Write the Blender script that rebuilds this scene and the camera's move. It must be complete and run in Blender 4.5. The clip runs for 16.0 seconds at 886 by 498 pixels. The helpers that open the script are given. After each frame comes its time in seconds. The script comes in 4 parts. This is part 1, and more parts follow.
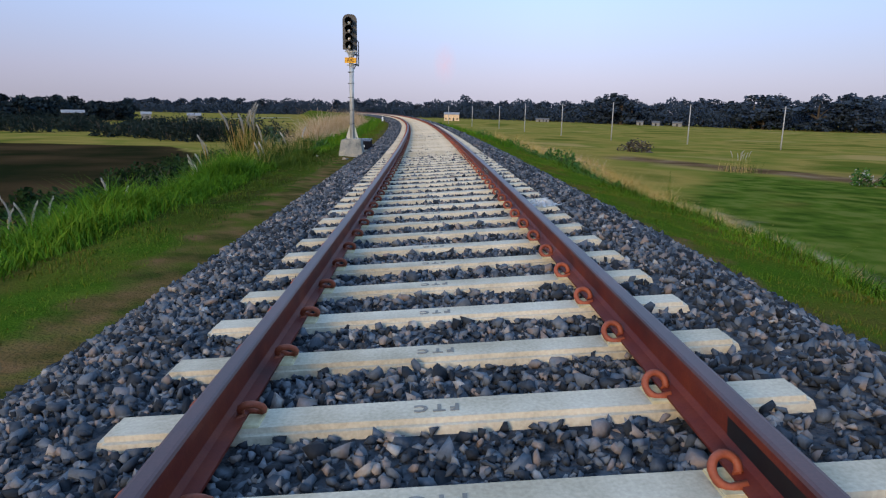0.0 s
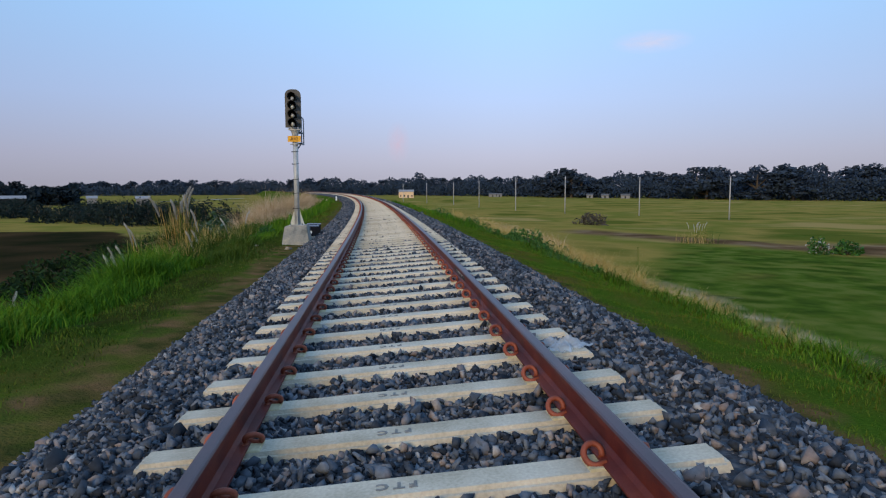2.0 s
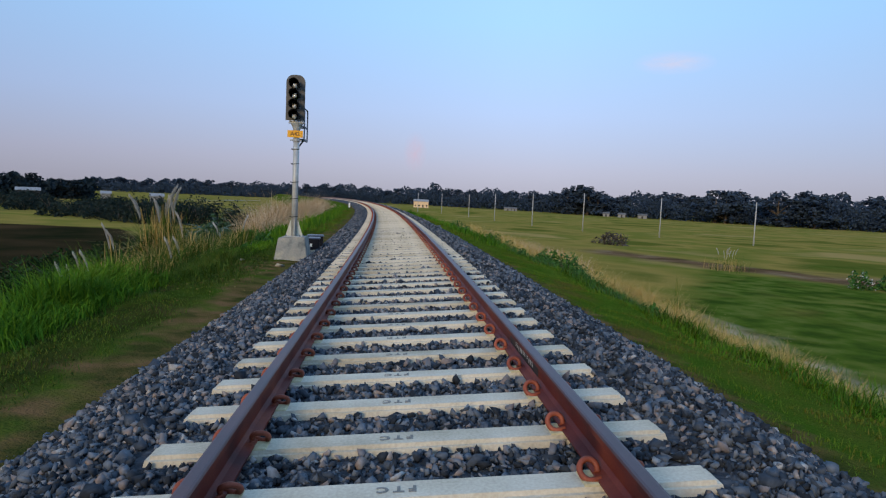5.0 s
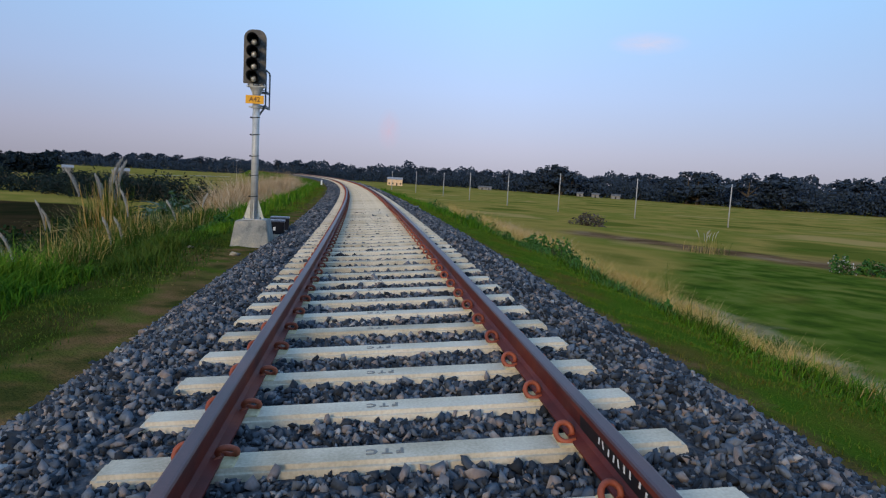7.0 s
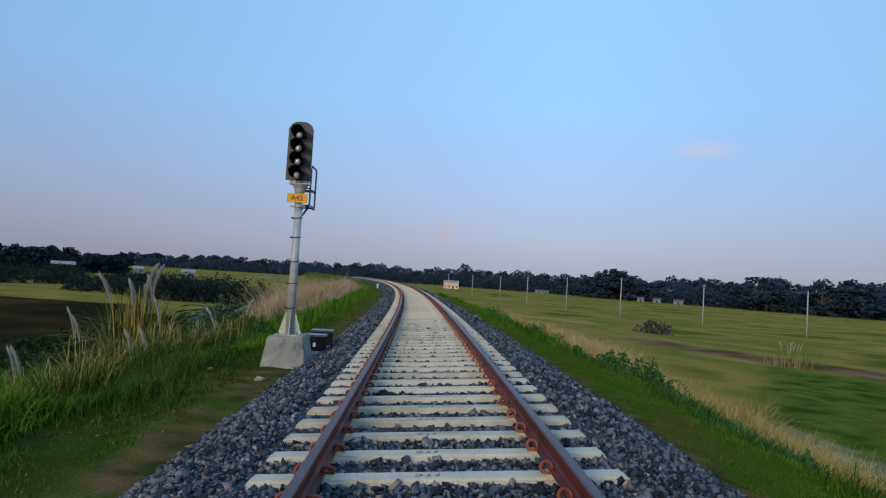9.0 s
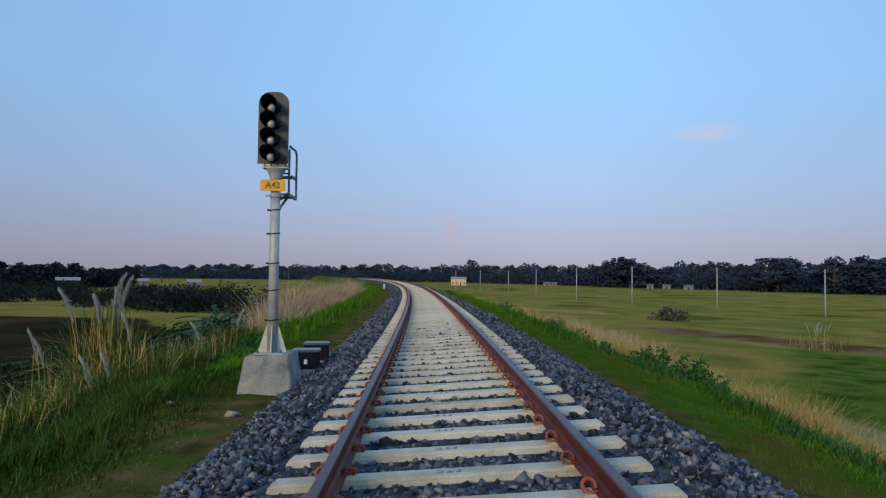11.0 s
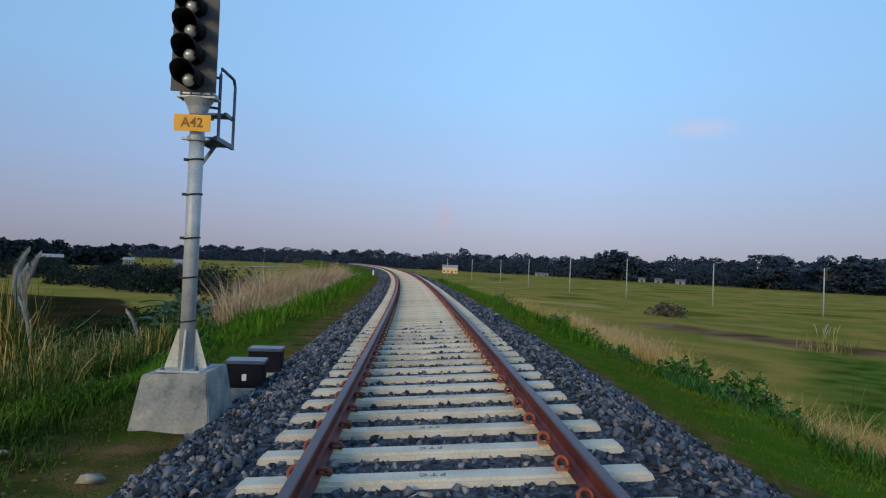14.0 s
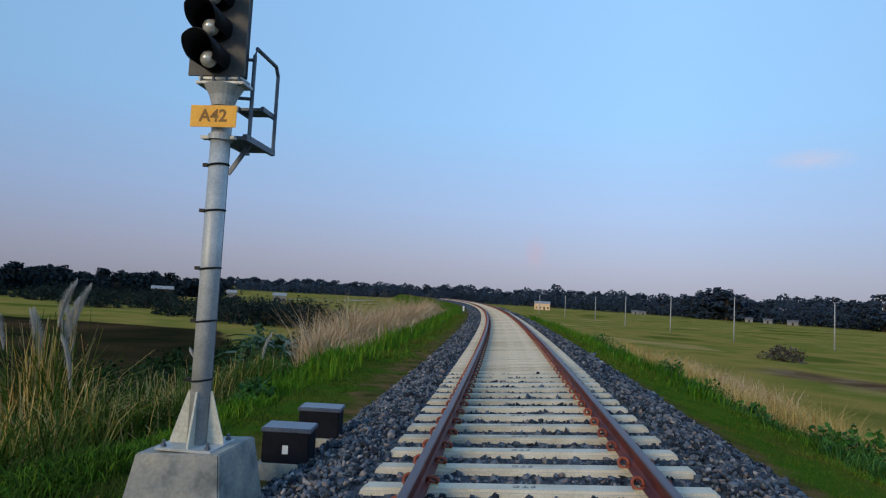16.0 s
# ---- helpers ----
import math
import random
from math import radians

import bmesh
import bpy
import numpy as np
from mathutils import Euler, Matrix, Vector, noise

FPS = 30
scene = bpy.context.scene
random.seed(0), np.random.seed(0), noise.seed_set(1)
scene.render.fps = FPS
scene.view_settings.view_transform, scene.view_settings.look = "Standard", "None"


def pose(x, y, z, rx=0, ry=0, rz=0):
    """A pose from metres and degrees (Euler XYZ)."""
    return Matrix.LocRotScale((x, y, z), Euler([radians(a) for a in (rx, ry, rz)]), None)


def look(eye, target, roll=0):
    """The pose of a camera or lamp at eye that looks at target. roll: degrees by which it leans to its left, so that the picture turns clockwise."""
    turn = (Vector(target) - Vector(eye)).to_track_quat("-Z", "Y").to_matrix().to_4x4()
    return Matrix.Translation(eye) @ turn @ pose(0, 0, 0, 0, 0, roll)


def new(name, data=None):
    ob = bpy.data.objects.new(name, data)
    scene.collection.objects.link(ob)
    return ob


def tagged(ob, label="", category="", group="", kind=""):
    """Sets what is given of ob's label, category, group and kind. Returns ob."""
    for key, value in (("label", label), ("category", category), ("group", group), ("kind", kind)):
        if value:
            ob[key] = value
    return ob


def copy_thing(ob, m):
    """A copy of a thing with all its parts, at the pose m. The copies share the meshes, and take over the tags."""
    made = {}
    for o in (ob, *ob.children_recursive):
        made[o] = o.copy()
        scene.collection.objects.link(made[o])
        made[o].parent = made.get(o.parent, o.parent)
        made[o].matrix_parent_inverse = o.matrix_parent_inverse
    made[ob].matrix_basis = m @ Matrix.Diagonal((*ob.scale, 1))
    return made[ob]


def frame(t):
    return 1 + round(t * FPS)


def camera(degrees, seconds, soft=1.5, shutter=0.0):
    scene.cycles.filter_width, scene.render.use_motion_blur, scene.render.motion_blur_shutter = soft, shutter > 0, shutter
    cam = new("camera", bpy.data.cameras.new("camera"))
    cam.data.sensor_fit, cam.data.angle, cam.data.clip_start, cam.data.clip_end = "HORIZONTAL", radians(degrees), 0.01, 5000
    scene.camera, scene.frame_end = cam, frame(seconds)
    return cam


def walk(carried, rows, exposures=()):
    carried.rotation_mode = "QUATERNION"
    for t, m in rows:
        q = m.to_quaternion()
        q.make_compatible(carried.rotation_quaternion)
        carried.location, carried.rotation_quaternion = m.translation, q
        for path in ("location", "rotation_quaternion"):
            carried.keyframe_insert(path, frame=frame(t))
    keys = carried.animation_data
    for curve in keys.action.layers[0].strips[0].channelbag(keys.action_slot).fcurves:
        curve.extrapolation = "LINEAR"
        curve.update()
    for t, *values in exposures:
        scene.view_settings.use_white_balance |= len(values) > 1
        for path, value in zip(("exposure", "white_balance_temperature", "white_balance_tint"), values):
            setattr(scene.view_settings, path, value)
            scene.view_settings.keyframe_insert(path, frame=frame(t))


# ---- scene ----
cam = camera(68.72, 16.0, 1.2)
# seconds, x, y, z in metres, yaw, pitch, roll in degrees
ROWS = [
    (0.0, -0.104, 0.000, 1.115, -0.92, -12.00, -1.01),
    (0.5, -0.086, 0.673, 1.145, -0.59, -13.24, -5.25),
    (1.0, -0.087, 1.462, 1.170, -0.76, -9.10, -1.53),
    (1.5, -0.086, 2.100, 1.222, -2.10, -7.17, -4.73),
    (2.0, -0.105, 2.744, 1.238, -4.92, -5.34, 0.21),
    (2.5, -0.138, 3.357, 1.204, -5.01, -5.79, -0.17),
    (3.0, -0.135, 3.990, 1.208, -3.13, -3.63, -1.12),
    (3.5, -0.125, 4.602, 1.245, -2.62, -4.94, -0.38),
    (4.0, -0.119, 5.164, 1.274, -2.55, -3.80, -3.15),
    (6.5, -0.184, 8.018, 1.235, -5.48, -6.07, -1.11),
    (7.0, -0.216, 8.583, 1.262, -5.92, -6.19, -3.10),
    (7.5, -0.206, 9.176, 1.261, -2.95, -4.89, -1.75),
    (8.0, -0.200, 9.813, 1.313, -2.41, -3.04, -1.89),
    (8.5, -0.208, 10.467, 1.348, -0.60, -0.79, -3.39),
    (9.0, -0.224, 11.063, 1.396, -0.98, 2.61, -3.56),
    (11.5, -0.303, 14.086, 1.380, -0.27, 2.10, -0.34),
    (12.0, -0.313, 14.647, 1.383, -0.29, 0.59, -1.62),
    (12.5, -0.284, 15.334, 1.373, 0.16, 0.81, -2.34),
    (13.0, -0.330, 15.847, 1.353, -1.44, 1.25, -2.71),
    (13.5, -0.326, 16.423, 1.394, 0.58, 3.67, -3.07),
    (14.0, -0.322, 16.963, 1.378, -1.12, 1.27, -2.30),
    (14.5, -0.299, 17.604, 1.363, -0.74, -0.42, -2.32),
    (15.0, -0.289, 18.094, 1.375, 0.83, 0.94, -2.76),
    (15.5, -0.322, 18.574, 1.421, 4.19, 3.16, -2.69),
    (16.0, -0.390, 19.148, 1.432, 6.93, 4.03, -3.00),
]
walk(cam, [(t, pose(x, y, z, 90 + pitch, roll, yaw)) for t, x, y, z, yaw, pitch, roll in ROWS],
     [(0.0, 0.42, 6650, 10), (1.0, 0.39, 6650, 10), (1.4, 0.18, 6550, 8), (2.0, 0.14, 6550, 8), (3.5, 0.13, 6500, 6), (6.5, 0.14, 6550, 8), (7.5, 0.12, 6550, 8),
      (8.0, 0.10, 6500, 8), (8.5, -0.05, 6420, 6), (9.0, -0.06, 6350, 4), (11.5, -0.08, 6320, 4), (16.0, -0.06, 6320, 4)])

KAPPA, CURVE_FROM, CANT = 0.000899, 1.17, 0.0749
CURVE_TO = 240.0
SLEEPER_GAP, SLEEPER_FIRST = 0.61, -2.56


# ---- light ----
world = bpy.data.worlds.new("world")
scene.world = world
world.use_nodes = True
wn, wl = world.node_tree.nodes, world.node_tree.links
wn.clear()
w_out = wn.new("ShaderNodeOutputWorld")
w_bg = wn.new("ShaderNodeBackground")
w_sky = wn.new("ShaderNodeTexSky")
w_sky.sky_type = "NISHITA"
w_sky.sun_disc = False
w_sky.sun_elevation = radians(10)
w_sky.sun_rotation = radians(209)
w_sky.dust_density = 1.5
w_tc = wn.new("ShaderNodeTexCoord")
w_xyz = wn.new("ShaderNodeSeparateXYZ")
w_ramp = wn.new("ShaderNodeValToRGB")
DUSK = [(0.0, (0.37, 0.365, 0.47)), (0.05, (0.40, 0.415, 0.60)), (0.13, (0.395, 0.51, 0.82)), (0.26, (0.35, 0.605, 1.0)), (0.55, (0.34, 0.60, 1.02)), (1.0, (0.28, 0.50, 0.90))]
while len(w_ramp.color_ramp.elements) < len(DUSK):
    w_ramp.color_ramp.elements.new(0.5)
for e, (at, c) in zip(w_ramp.color_ramp.elements, DUSK):
    e.position, e.color = at, (*c, 1)
w_mix = wn.new("ShaderNodeMix")
w_mix.data_type, w_mix.blend_type = "RGBA", "ADD"
w_mix.inputs[0].default_value = 0.02
wl.new(w_tc.outputs["Generated"], w_xyz.inputs[0])
wl.new(w_xyz.outputs["Z"], w_ramp.inputs[0])
wl.new(w_ramp.outputs[0], w_mix.inputs[6])
wl.new(w_sky.outputs[0], w_mix.inputs[7])
w_side = wn.new("ShaderNodeMapRange")
w_side.inputs["From Min"].default_value, w_side.inputs["From Max"].default_value = -0.7, 0.15
w_side.inputs["To Min"].default_value, w_side.inputs["To Max"].default_value = 0.72, 1.0
w_other = wn.new("ShaderNodeMapRange")
w_other.inputs["From Min"].default_value, w_other.inputs["From Max"].default_value = 0.22, 0.8
w_other.inputs["To Min"].default_value, w_other.inputs["To Max"].default_value = 1.0, 0.78
w_both = wn.new("ShaderNodeMath")
w_both.operation = "MULTIPLY"
w_tint = wn.new("ShaderNodeMix")
w_tint.data_type, w_tint.blend_type = "RGBA", "MULTIPLY"
w_tint.inputs[0].default_value = 1.0
wl.new(w_xyz.outputs["X"], w_side.inputs[0])
wl.new(w_mix.outputs[2], w_tint.inputs[6])
wl.new(w_xyz.outputs["X"], w_other.inputs[0])
wl.new(w_side.outputs[0], w_both.inputs[0])
wl.new(w_other.outputs[0], w_both.inputs[1])
wl.new(w_both.outputs[0], w_tint.inputs[7])
w_bg.inputs["Strength"].default_value = 1.0
wl.new(w_tint.outputs[2], w_bg.inputs["Color"])
wl.new(w_bg.outputs[0], w_out.inputs["Surface"])

sun = new("sun", bpy.data.lights.new("sun", "SUN"))
sun.data.energy = 1.65
sun.data.angle = radians(14)
sun.data.color = (1.0, 0.77, 0.50)
sun.matrix_world = look((-20, -36, 14), (0, 0, 0))


# ---- plan ----
def bend(y):
    """Sideways place of the track's middle and its heading, at y."""
    u = min(max(y - CURVE_FROM, 0.0), CURVE_TO)
    x = -KAPPA * u * u / 2
    if y - CURVE_FROM > CURVE_TO:
        x -= KAPPA * CURVE_TO * (y - CURVE_FROM - CURVE_TO)
    return x, -KAPPA * u


def bends(y):
    u = np.clip(y - CURVE_FROM, 0, CURVE_TO)
    return -KAPPA * u * u / 2 - KAPPA * CURVE_TO * np.clip(y - CURVE_FROM - CURVE_TO, 0, None)


def on_track(y, d, h=0.0):
    """A place d metres right of the track's middle, h above the canted sleeper tops."""
    x, a = bend(y)
    return Vector((x + d * math.cos(a) - h * CANT, y + d * math.sin(a), h + d * CANT))


PROFILE_D = [-400, -60, -30, -15.0, -12.0, -9.0, -7.0, -5.6, -4.7, -3.9, -3.1, -2.6, 2.6, 3.1, 3.9, 4.6, 5.6, 7.0, 9.0, 12.0, 15.0, 30, 60, 400]
PROFILE_Z = [-5.0, -5.0, -5.0, -4.9, -4.2, -2.7, -1.65, -1.0, -0.70, -0.60, -0.56, -0.6, -0.56, -0.55, -0.66, -0.80, -1.15, -1.75, -2.6, -4.0, -4.7, -5.0, -5.6, -6.5]


def ground_z(d, y):
    """Height of the bare ground, d metres off the track's middle (arrays)."""
    d, y = np.asarray(d, float), np.asarray(y, float)
    z = np.interp(d, PROFILE_D, PROFILE_Z)
    a = np.clip((np.abs(d) - 3.2) / 3.0, 0, 1) * np.clip((17 - np.abs(d)) / 4, 0, 1)
    z = z + np.clip((np.abs(d) - 3.0) / 1.0, 0, 1) * np.clip((20 - np.abs(d)) / 6, 0, 1) * (0.035 * np.sin(3.1 * y + 2.3 * np.sin(1.7 * d)) + 0.03 * np.sin(2.7 * d + 1.3 * np.sin(2.2 * y)))
    z = z + a * (0.08 * np.sin(0.9 * y + 1.7 * d) + 0.07 * np.sin(0.37 * y - 0.8 * d + 2) + 0.05 * np.sin(2.1 * y + 0.6 * d))
    return z


# ---- materials ----
def material(name, colors, scale=5.0, rough=0.8, bump=0.2, metal=0.0, fine=40.0, detail=6.0, stops=None, random_shift=0.0, spec=0.4, coords="Object", island=0.0, depth=0.02):
    """A surface with colour that wanders through colors at scale, fine grain and relief."""
    m = bpy.data.materials.new(name)
    m.use_nodes = True
    n, l = m.node_tree.nodes, m.node_tree.links
    b = n["Principled BSDF"]
    tc = n.new("ShaderNodeTexCoord")
    n1 = n.new("ShaderNodeTexNoise")
    n1.inputs["Scale"].default_value, n1.inputs["Detail"].default_value = scale, detail
    n2 = n.new("ShaderNodeTexNoise")
    n2.inputs["Scale"].default_value, n2.inputs["Detail"].default_value = fine, 4
    ramp = n.new("ShaderNodeValToRGB")
    k = len(colors)
    stops = stops or [0.3 + 0.4 * i / max(k - 1, 1) for i in range(k)]
    while len(ramp.color_ramp.elements) < k:
        ramp.color_ramp.elements.new(0.5)
    for e, s, c in zip(ramp.color_ramp.elements, stops, colors):
        e.position, e.color = s, (*c, 1)
    l.new(tc.outputs[coords], n1.inputs["Vector"])
    l.new(tc.outputs[coords], n2.inputs["Vector"])
    source = n1.outputs[0]
    if random_shift or island:
        info = n.new("ShaderNodeObjectInfo") if random_shift else n.new("ShaderNodeNewGeometry")
        add = n.new("ShaderNodeMath")
        add.operation = "MULTIPLY_ADD"
        add.inputs[1].default_value = random_shift or island
        sub = n.new("ShaderNodeMath")
        sub.operation = "SUBTRACT"
        sub.inputs[1].default_value = 0.5 * (random_shift or island)
        l.new(info.outputs["Random" if random_shift else "Random Per Island"], add.inputs[0])
        l.new(source, add.inputs[2])
        l.new(add.outputs[0], sub.inputs[0])
        source = sub.outputs[0]
    l.new(source, ramp.inputs[0])
    mix = n.new("ShaderNodeMix")
    mix.data_type, mix.blend_type = "RGBA", "OVERLAY"
    mix.inputs[0].default_value = 0.35
    l.new(ramp.outputs[0], mix.inputs[6])
    l.new(n2.outputs[0], mix.inputs[7])
    l.new(mix.outputs[2], b.inputs["Base Color"])
    b.inputs["Roughness"].default_value, b.inputs["Metallic"].default_value = rough, metal
    b.inputs["Specular IOR Level"].default_value = spec
    if bump:
        bp = n.new("ShaderNodeBump")
        bp.inputs["Strength"].default_value, bp.inputs["Distance"].default_value = bump, depth
        l.new(n2.outputs[0], bp.inputs["Height"])
        l.new(bp.outputs[0], b.inputs["Normal"])
    return m


M_CONCRETE = material("sleeper concrete", [(0.410, 0.356, 0.265), (0.540, 0.478, 0.372), (0.620, 0.556, 0.446)], 3.0, 0.9, 0.25, fine=60, random_shift=0.25, depth=0.004, spec=0.15)
M_BASE = material("base concrete", [(0.10, 0.112, 0.112), (0.25, 0.255, 0.24), (0.33, 0.315, 0.275), (0.50, 0.44, 0.33)], 2.6, 0.95, 0.5, fine=30, depth=0.006, spec=0.1, stops=[0.3, 0.43, 0.56, 0.7])
M_STONE = material("ballast stone", [(0.016, 0.020, 0.027), (0.050, 0.062, 0.081), (0.138, 0.156, 0.183), (0.215, 0.165, 0.144), (0.36, 0.35, 0.34)], 6.0, 0.8, 0.3, fine=60, stops=[0.20, 0.44, 0.72, 0.86, 1.0], island=0.8, depth=0.005, spec=0.25)
M_STONE_ONE = material("single ballast stone", [(0.045, 0.055, 0.072), (0.085, 0.100, 0.125), (0.165, 0.185, 0.215), (0.235, 0.178, 0.155)], 9.0, 0.8, 0.3, fine=60, stops=[0.22, 0.45, 0.74, 0.97], random_shift=0.8, depth=0.005, spec=0.25)
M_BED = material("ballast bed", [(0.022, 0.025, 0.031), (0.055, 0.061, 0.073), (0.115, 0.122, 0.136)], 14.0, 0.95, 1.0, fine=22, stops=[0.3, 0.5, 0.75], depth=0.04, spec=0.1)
M_RAIL = material("rusty rail", [(0.055, 0.009, 0.009), (0.112, 0.018, 0.013), (0.185, 0.038, 0.018)], 3.0, 0.55, 0.12, metal=0.0, fine=90, depth=0.002, spec=0.2)
M_RAILTOP = material("rail running surface", [(0.045, 0.022, 0.026), (0.065, 0.028, 0.032), (0.095, 0.036, 0.032)], 2.0, 0.42, 0.1, metal=0.0, fine=90, depth=0.001, spec=0.5)
M_CLIP = material("rusty clip", [(0.20, 0.045, 0.022), (0.34, 0.085, 0.04)], 12.0, 0.6, 0.2, fine=80, random_shift=0.4, depth=0.002)
M_GALV = material("galvanised steel", [(0.36, 0.37, 0.37), (0.52, 0.53, 0.52)], 5.0, 0.5, 0.1, metal=0.2, fine=50, depth=0.001)
M_DARKSTEEL = material("grey painted steel", [(0.09, 0.11, 0.14), (0.16, 0.18, 0.21)], 6.0, 0.5, 0.1, metal=0.3, depth=0.001)
M_BLACK = material("black paint", [(0.006, 0.006, 0.008), (0.012, 0.012, 0.014)], 8.0, 0.55, 0.1, depth=0.001, spec=0.3)
M_HEADGREY = material("signal backplate", [(0.06, 0.058, 0.055), (0.11, 0.10, 0.09)], 4.0, 0.6, 0.1, depth=0.001)
M_YELLOW = material("yellow plate", [(0.75, 0.33, 0.01), (0.85, 0.42, 0.02)], 6.0, 0.5, 0.05, depth=0.001)
M_WHITE = material("white paint", [(0.65, 0.65, 0.63), (0.8, 0.8, 0.78)], 6.0, 0.6, 0.1, depth=0.001)
M_POLE = material("pole concrete", [(0.324, 0.317, 0.311), (0.432, 0.425, 0.422)], 2.0, 0.8, 0.1)
M_TURF = material("turf", [(0.096, 0.084, 0.018), (0.072, 0.098, 0.012), (0.050, 0.100, 0.009), (0.084, 0.122, 0.014)], 0.6, 1.0, 0.8, fine=30, stops=[0.33, 0.45, 0.56, 0.70], depth=0.05, spec=0.0)
# Blue distance haze is mixed into the leaf colour of the far trees.
M_HAZETREE = material("haze-tinted tree leaves", [(0.028, 0.043, 0.067), (0.036, 0.053, 0.080), (0.046, 0.064, 0.088)], 0.4, 0.9, 0.0, island=0.1, spec=0.03)
M_SOIL = material("bare soil", [(0.16, 0.13, 0.035), (0.19, 0.13, 0.055), (0.15, 0.15, 0.04)], 0.3, 1.0, 0.6, fine=20, spec=0.0)
M_BLADE = material("grass blades", [(0.030, 0.088, 0.006), (0.062, 0.160, 0.008), (0.128, 0.210, 0.016)], 0.35, 0.85, 0.0, island=0.35, spec=0.08, stops=[0.32, 0.5, 0.7])
M_TURFBLADE = material("short grass", [(0.124, 0.108, 0.021), (0.090, 0.125, 0.014), (0.064, 0.130, 0.011), (0.108, 0.158, 0.017)], 0.6, 0.9, 0.0, island=0.3, spec=0.05, stops=[0.33, 0.45, 0.56, 0.70])
M_DRY = material("dry grass", [(0.40, 0.26, 0.085), (0.55, 0.39, 0.16), (0.30, 0.25, 0.06)], 0.8, 0.9, 0.0, island=0.5, spec=0.05)
M_REED = material("pale reeds", [(0.30, 0.20, 0.09), (0.48, 0.34, 0.20), (0.58, 0.44, 0.30)], 0.5, 0.85, 0.0, island=0.5, spec=0.1)
M_PLUME = material("feathery plume", [(0.435, 0.413, 0.380), (0.562, 0.540, 0.517)], 3.0, 0.9, 0.0, island=0.3, spec=0.05)
M_TWIG = material("grey twigs", [(0.06, 0.055, 0.045), (0.12, 0.10, 0.085)], 1.0, 0.9, 0.0, island=0.5, spec=0.05)
M_WEED = material("weed leaves", [(0.018, 0.062, 0.012), (0.036, 0.115, 0.018), (0.075, 0.165, 0.028)], 1.0, 0.65, 0.0, island=0.5, spec=0.15)
M_RANK = material("rank grass", [(0.022, 0.048, 0.006), (0.042, 0.085, 0.009), (0.090, 0.118, 0.020)], 0.5, 0.85, 0.0, island=0.4, spec=0.06)
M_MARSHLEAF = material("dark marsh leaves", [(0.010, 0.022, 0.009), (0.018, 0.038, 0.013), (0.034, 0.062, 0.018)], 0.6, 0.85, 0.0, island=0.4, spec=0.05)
M_GUSSET = material("cream paint", [(0.46, 0.44, 0.35), (0.62, 0.60, 0.50)], 5.0, 0.6, 0.1, depth=0.001)
M_BANANA = material("broad leaves", [(0.02, 0.05, 0.014), (0.045, 0.09, 0.022)], 1.0, 0.5, 0.0, island=0.4, spec=0.3)
M_PAD = material("yellowed pad", [(0.45, 0.37, 0.20), (0.56, 0.49, 0.32)], 9.0, 0.85, 0.1, depth=0.001, spec=0.1)
M_MARK = material("dark cast letters", [(0.16, 0.155, 0.14), (0.24, 0.23, 0.21)], 20.0, 0.9, 0.0)
M_LETTER = material("brown letters", [(0.20, 0.09, 0.015), (0.26, 0.13, 0.02)], 20.0, 0.6, 0.0)
M_TIN = material("tin roof", [(0.20, 0.20, 0.21), (0.34, 0.34, 0.35)], 1.5, 0.6, 0.1, spec=0.2)
M_TINDULL = material("weathered tin", [(0.10, 0.10, 0.105), (0.17, 0.17, 0.175)], 1.5, 0.85, 0.1, spec=0.05)
M_WALLWARM = material("cream wall", [(0.70, 0.46, 0.26), (0.80, 0.60, 0.40)], 1.0, 0.8, 0.1)
M_WALLPALE = material("pale wall", [(0.187, 0.180, 0.178), (0.259, 0.252, 0.244)], 1.0, 0.8, 0.1)
M_DARKGAP = material("dark opening", [(0.012, 0.013, 0.016), (0.02, 0.02, 0.024)], 2.0, 0.7, 0.0)
# Whitish base stands in for bright sky mirrored in the clear lens.
M_LENS = material("signal lens with painted glint", [(0.62, 0.62, 0.60), (0.80, 0.80, 0.78)], 3.0, 0.15, 0.0, metal=0.35, spec=0.8)
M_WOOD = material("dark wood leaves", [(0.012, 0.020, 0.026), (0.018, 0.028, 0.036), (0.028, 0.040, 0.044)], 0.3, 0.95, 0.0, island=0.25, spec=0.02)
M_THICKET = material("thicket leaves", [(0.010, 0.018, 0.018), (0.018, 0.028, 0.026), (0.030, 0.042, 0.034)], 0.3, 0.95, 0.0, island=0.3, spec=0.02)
M_BOXBODY = material("box paint", [(0.006, 0.007, 0.011), (0.011, 0.012, 0.018)], 6.0, 0.6, 0.1, depth=0.001, spec=0.12)
M_BARK = material("bark", [(0.05, 0.04, 0.03), (0.10, 0.08, 0.06)], 4.0, 0.9, 0.5)


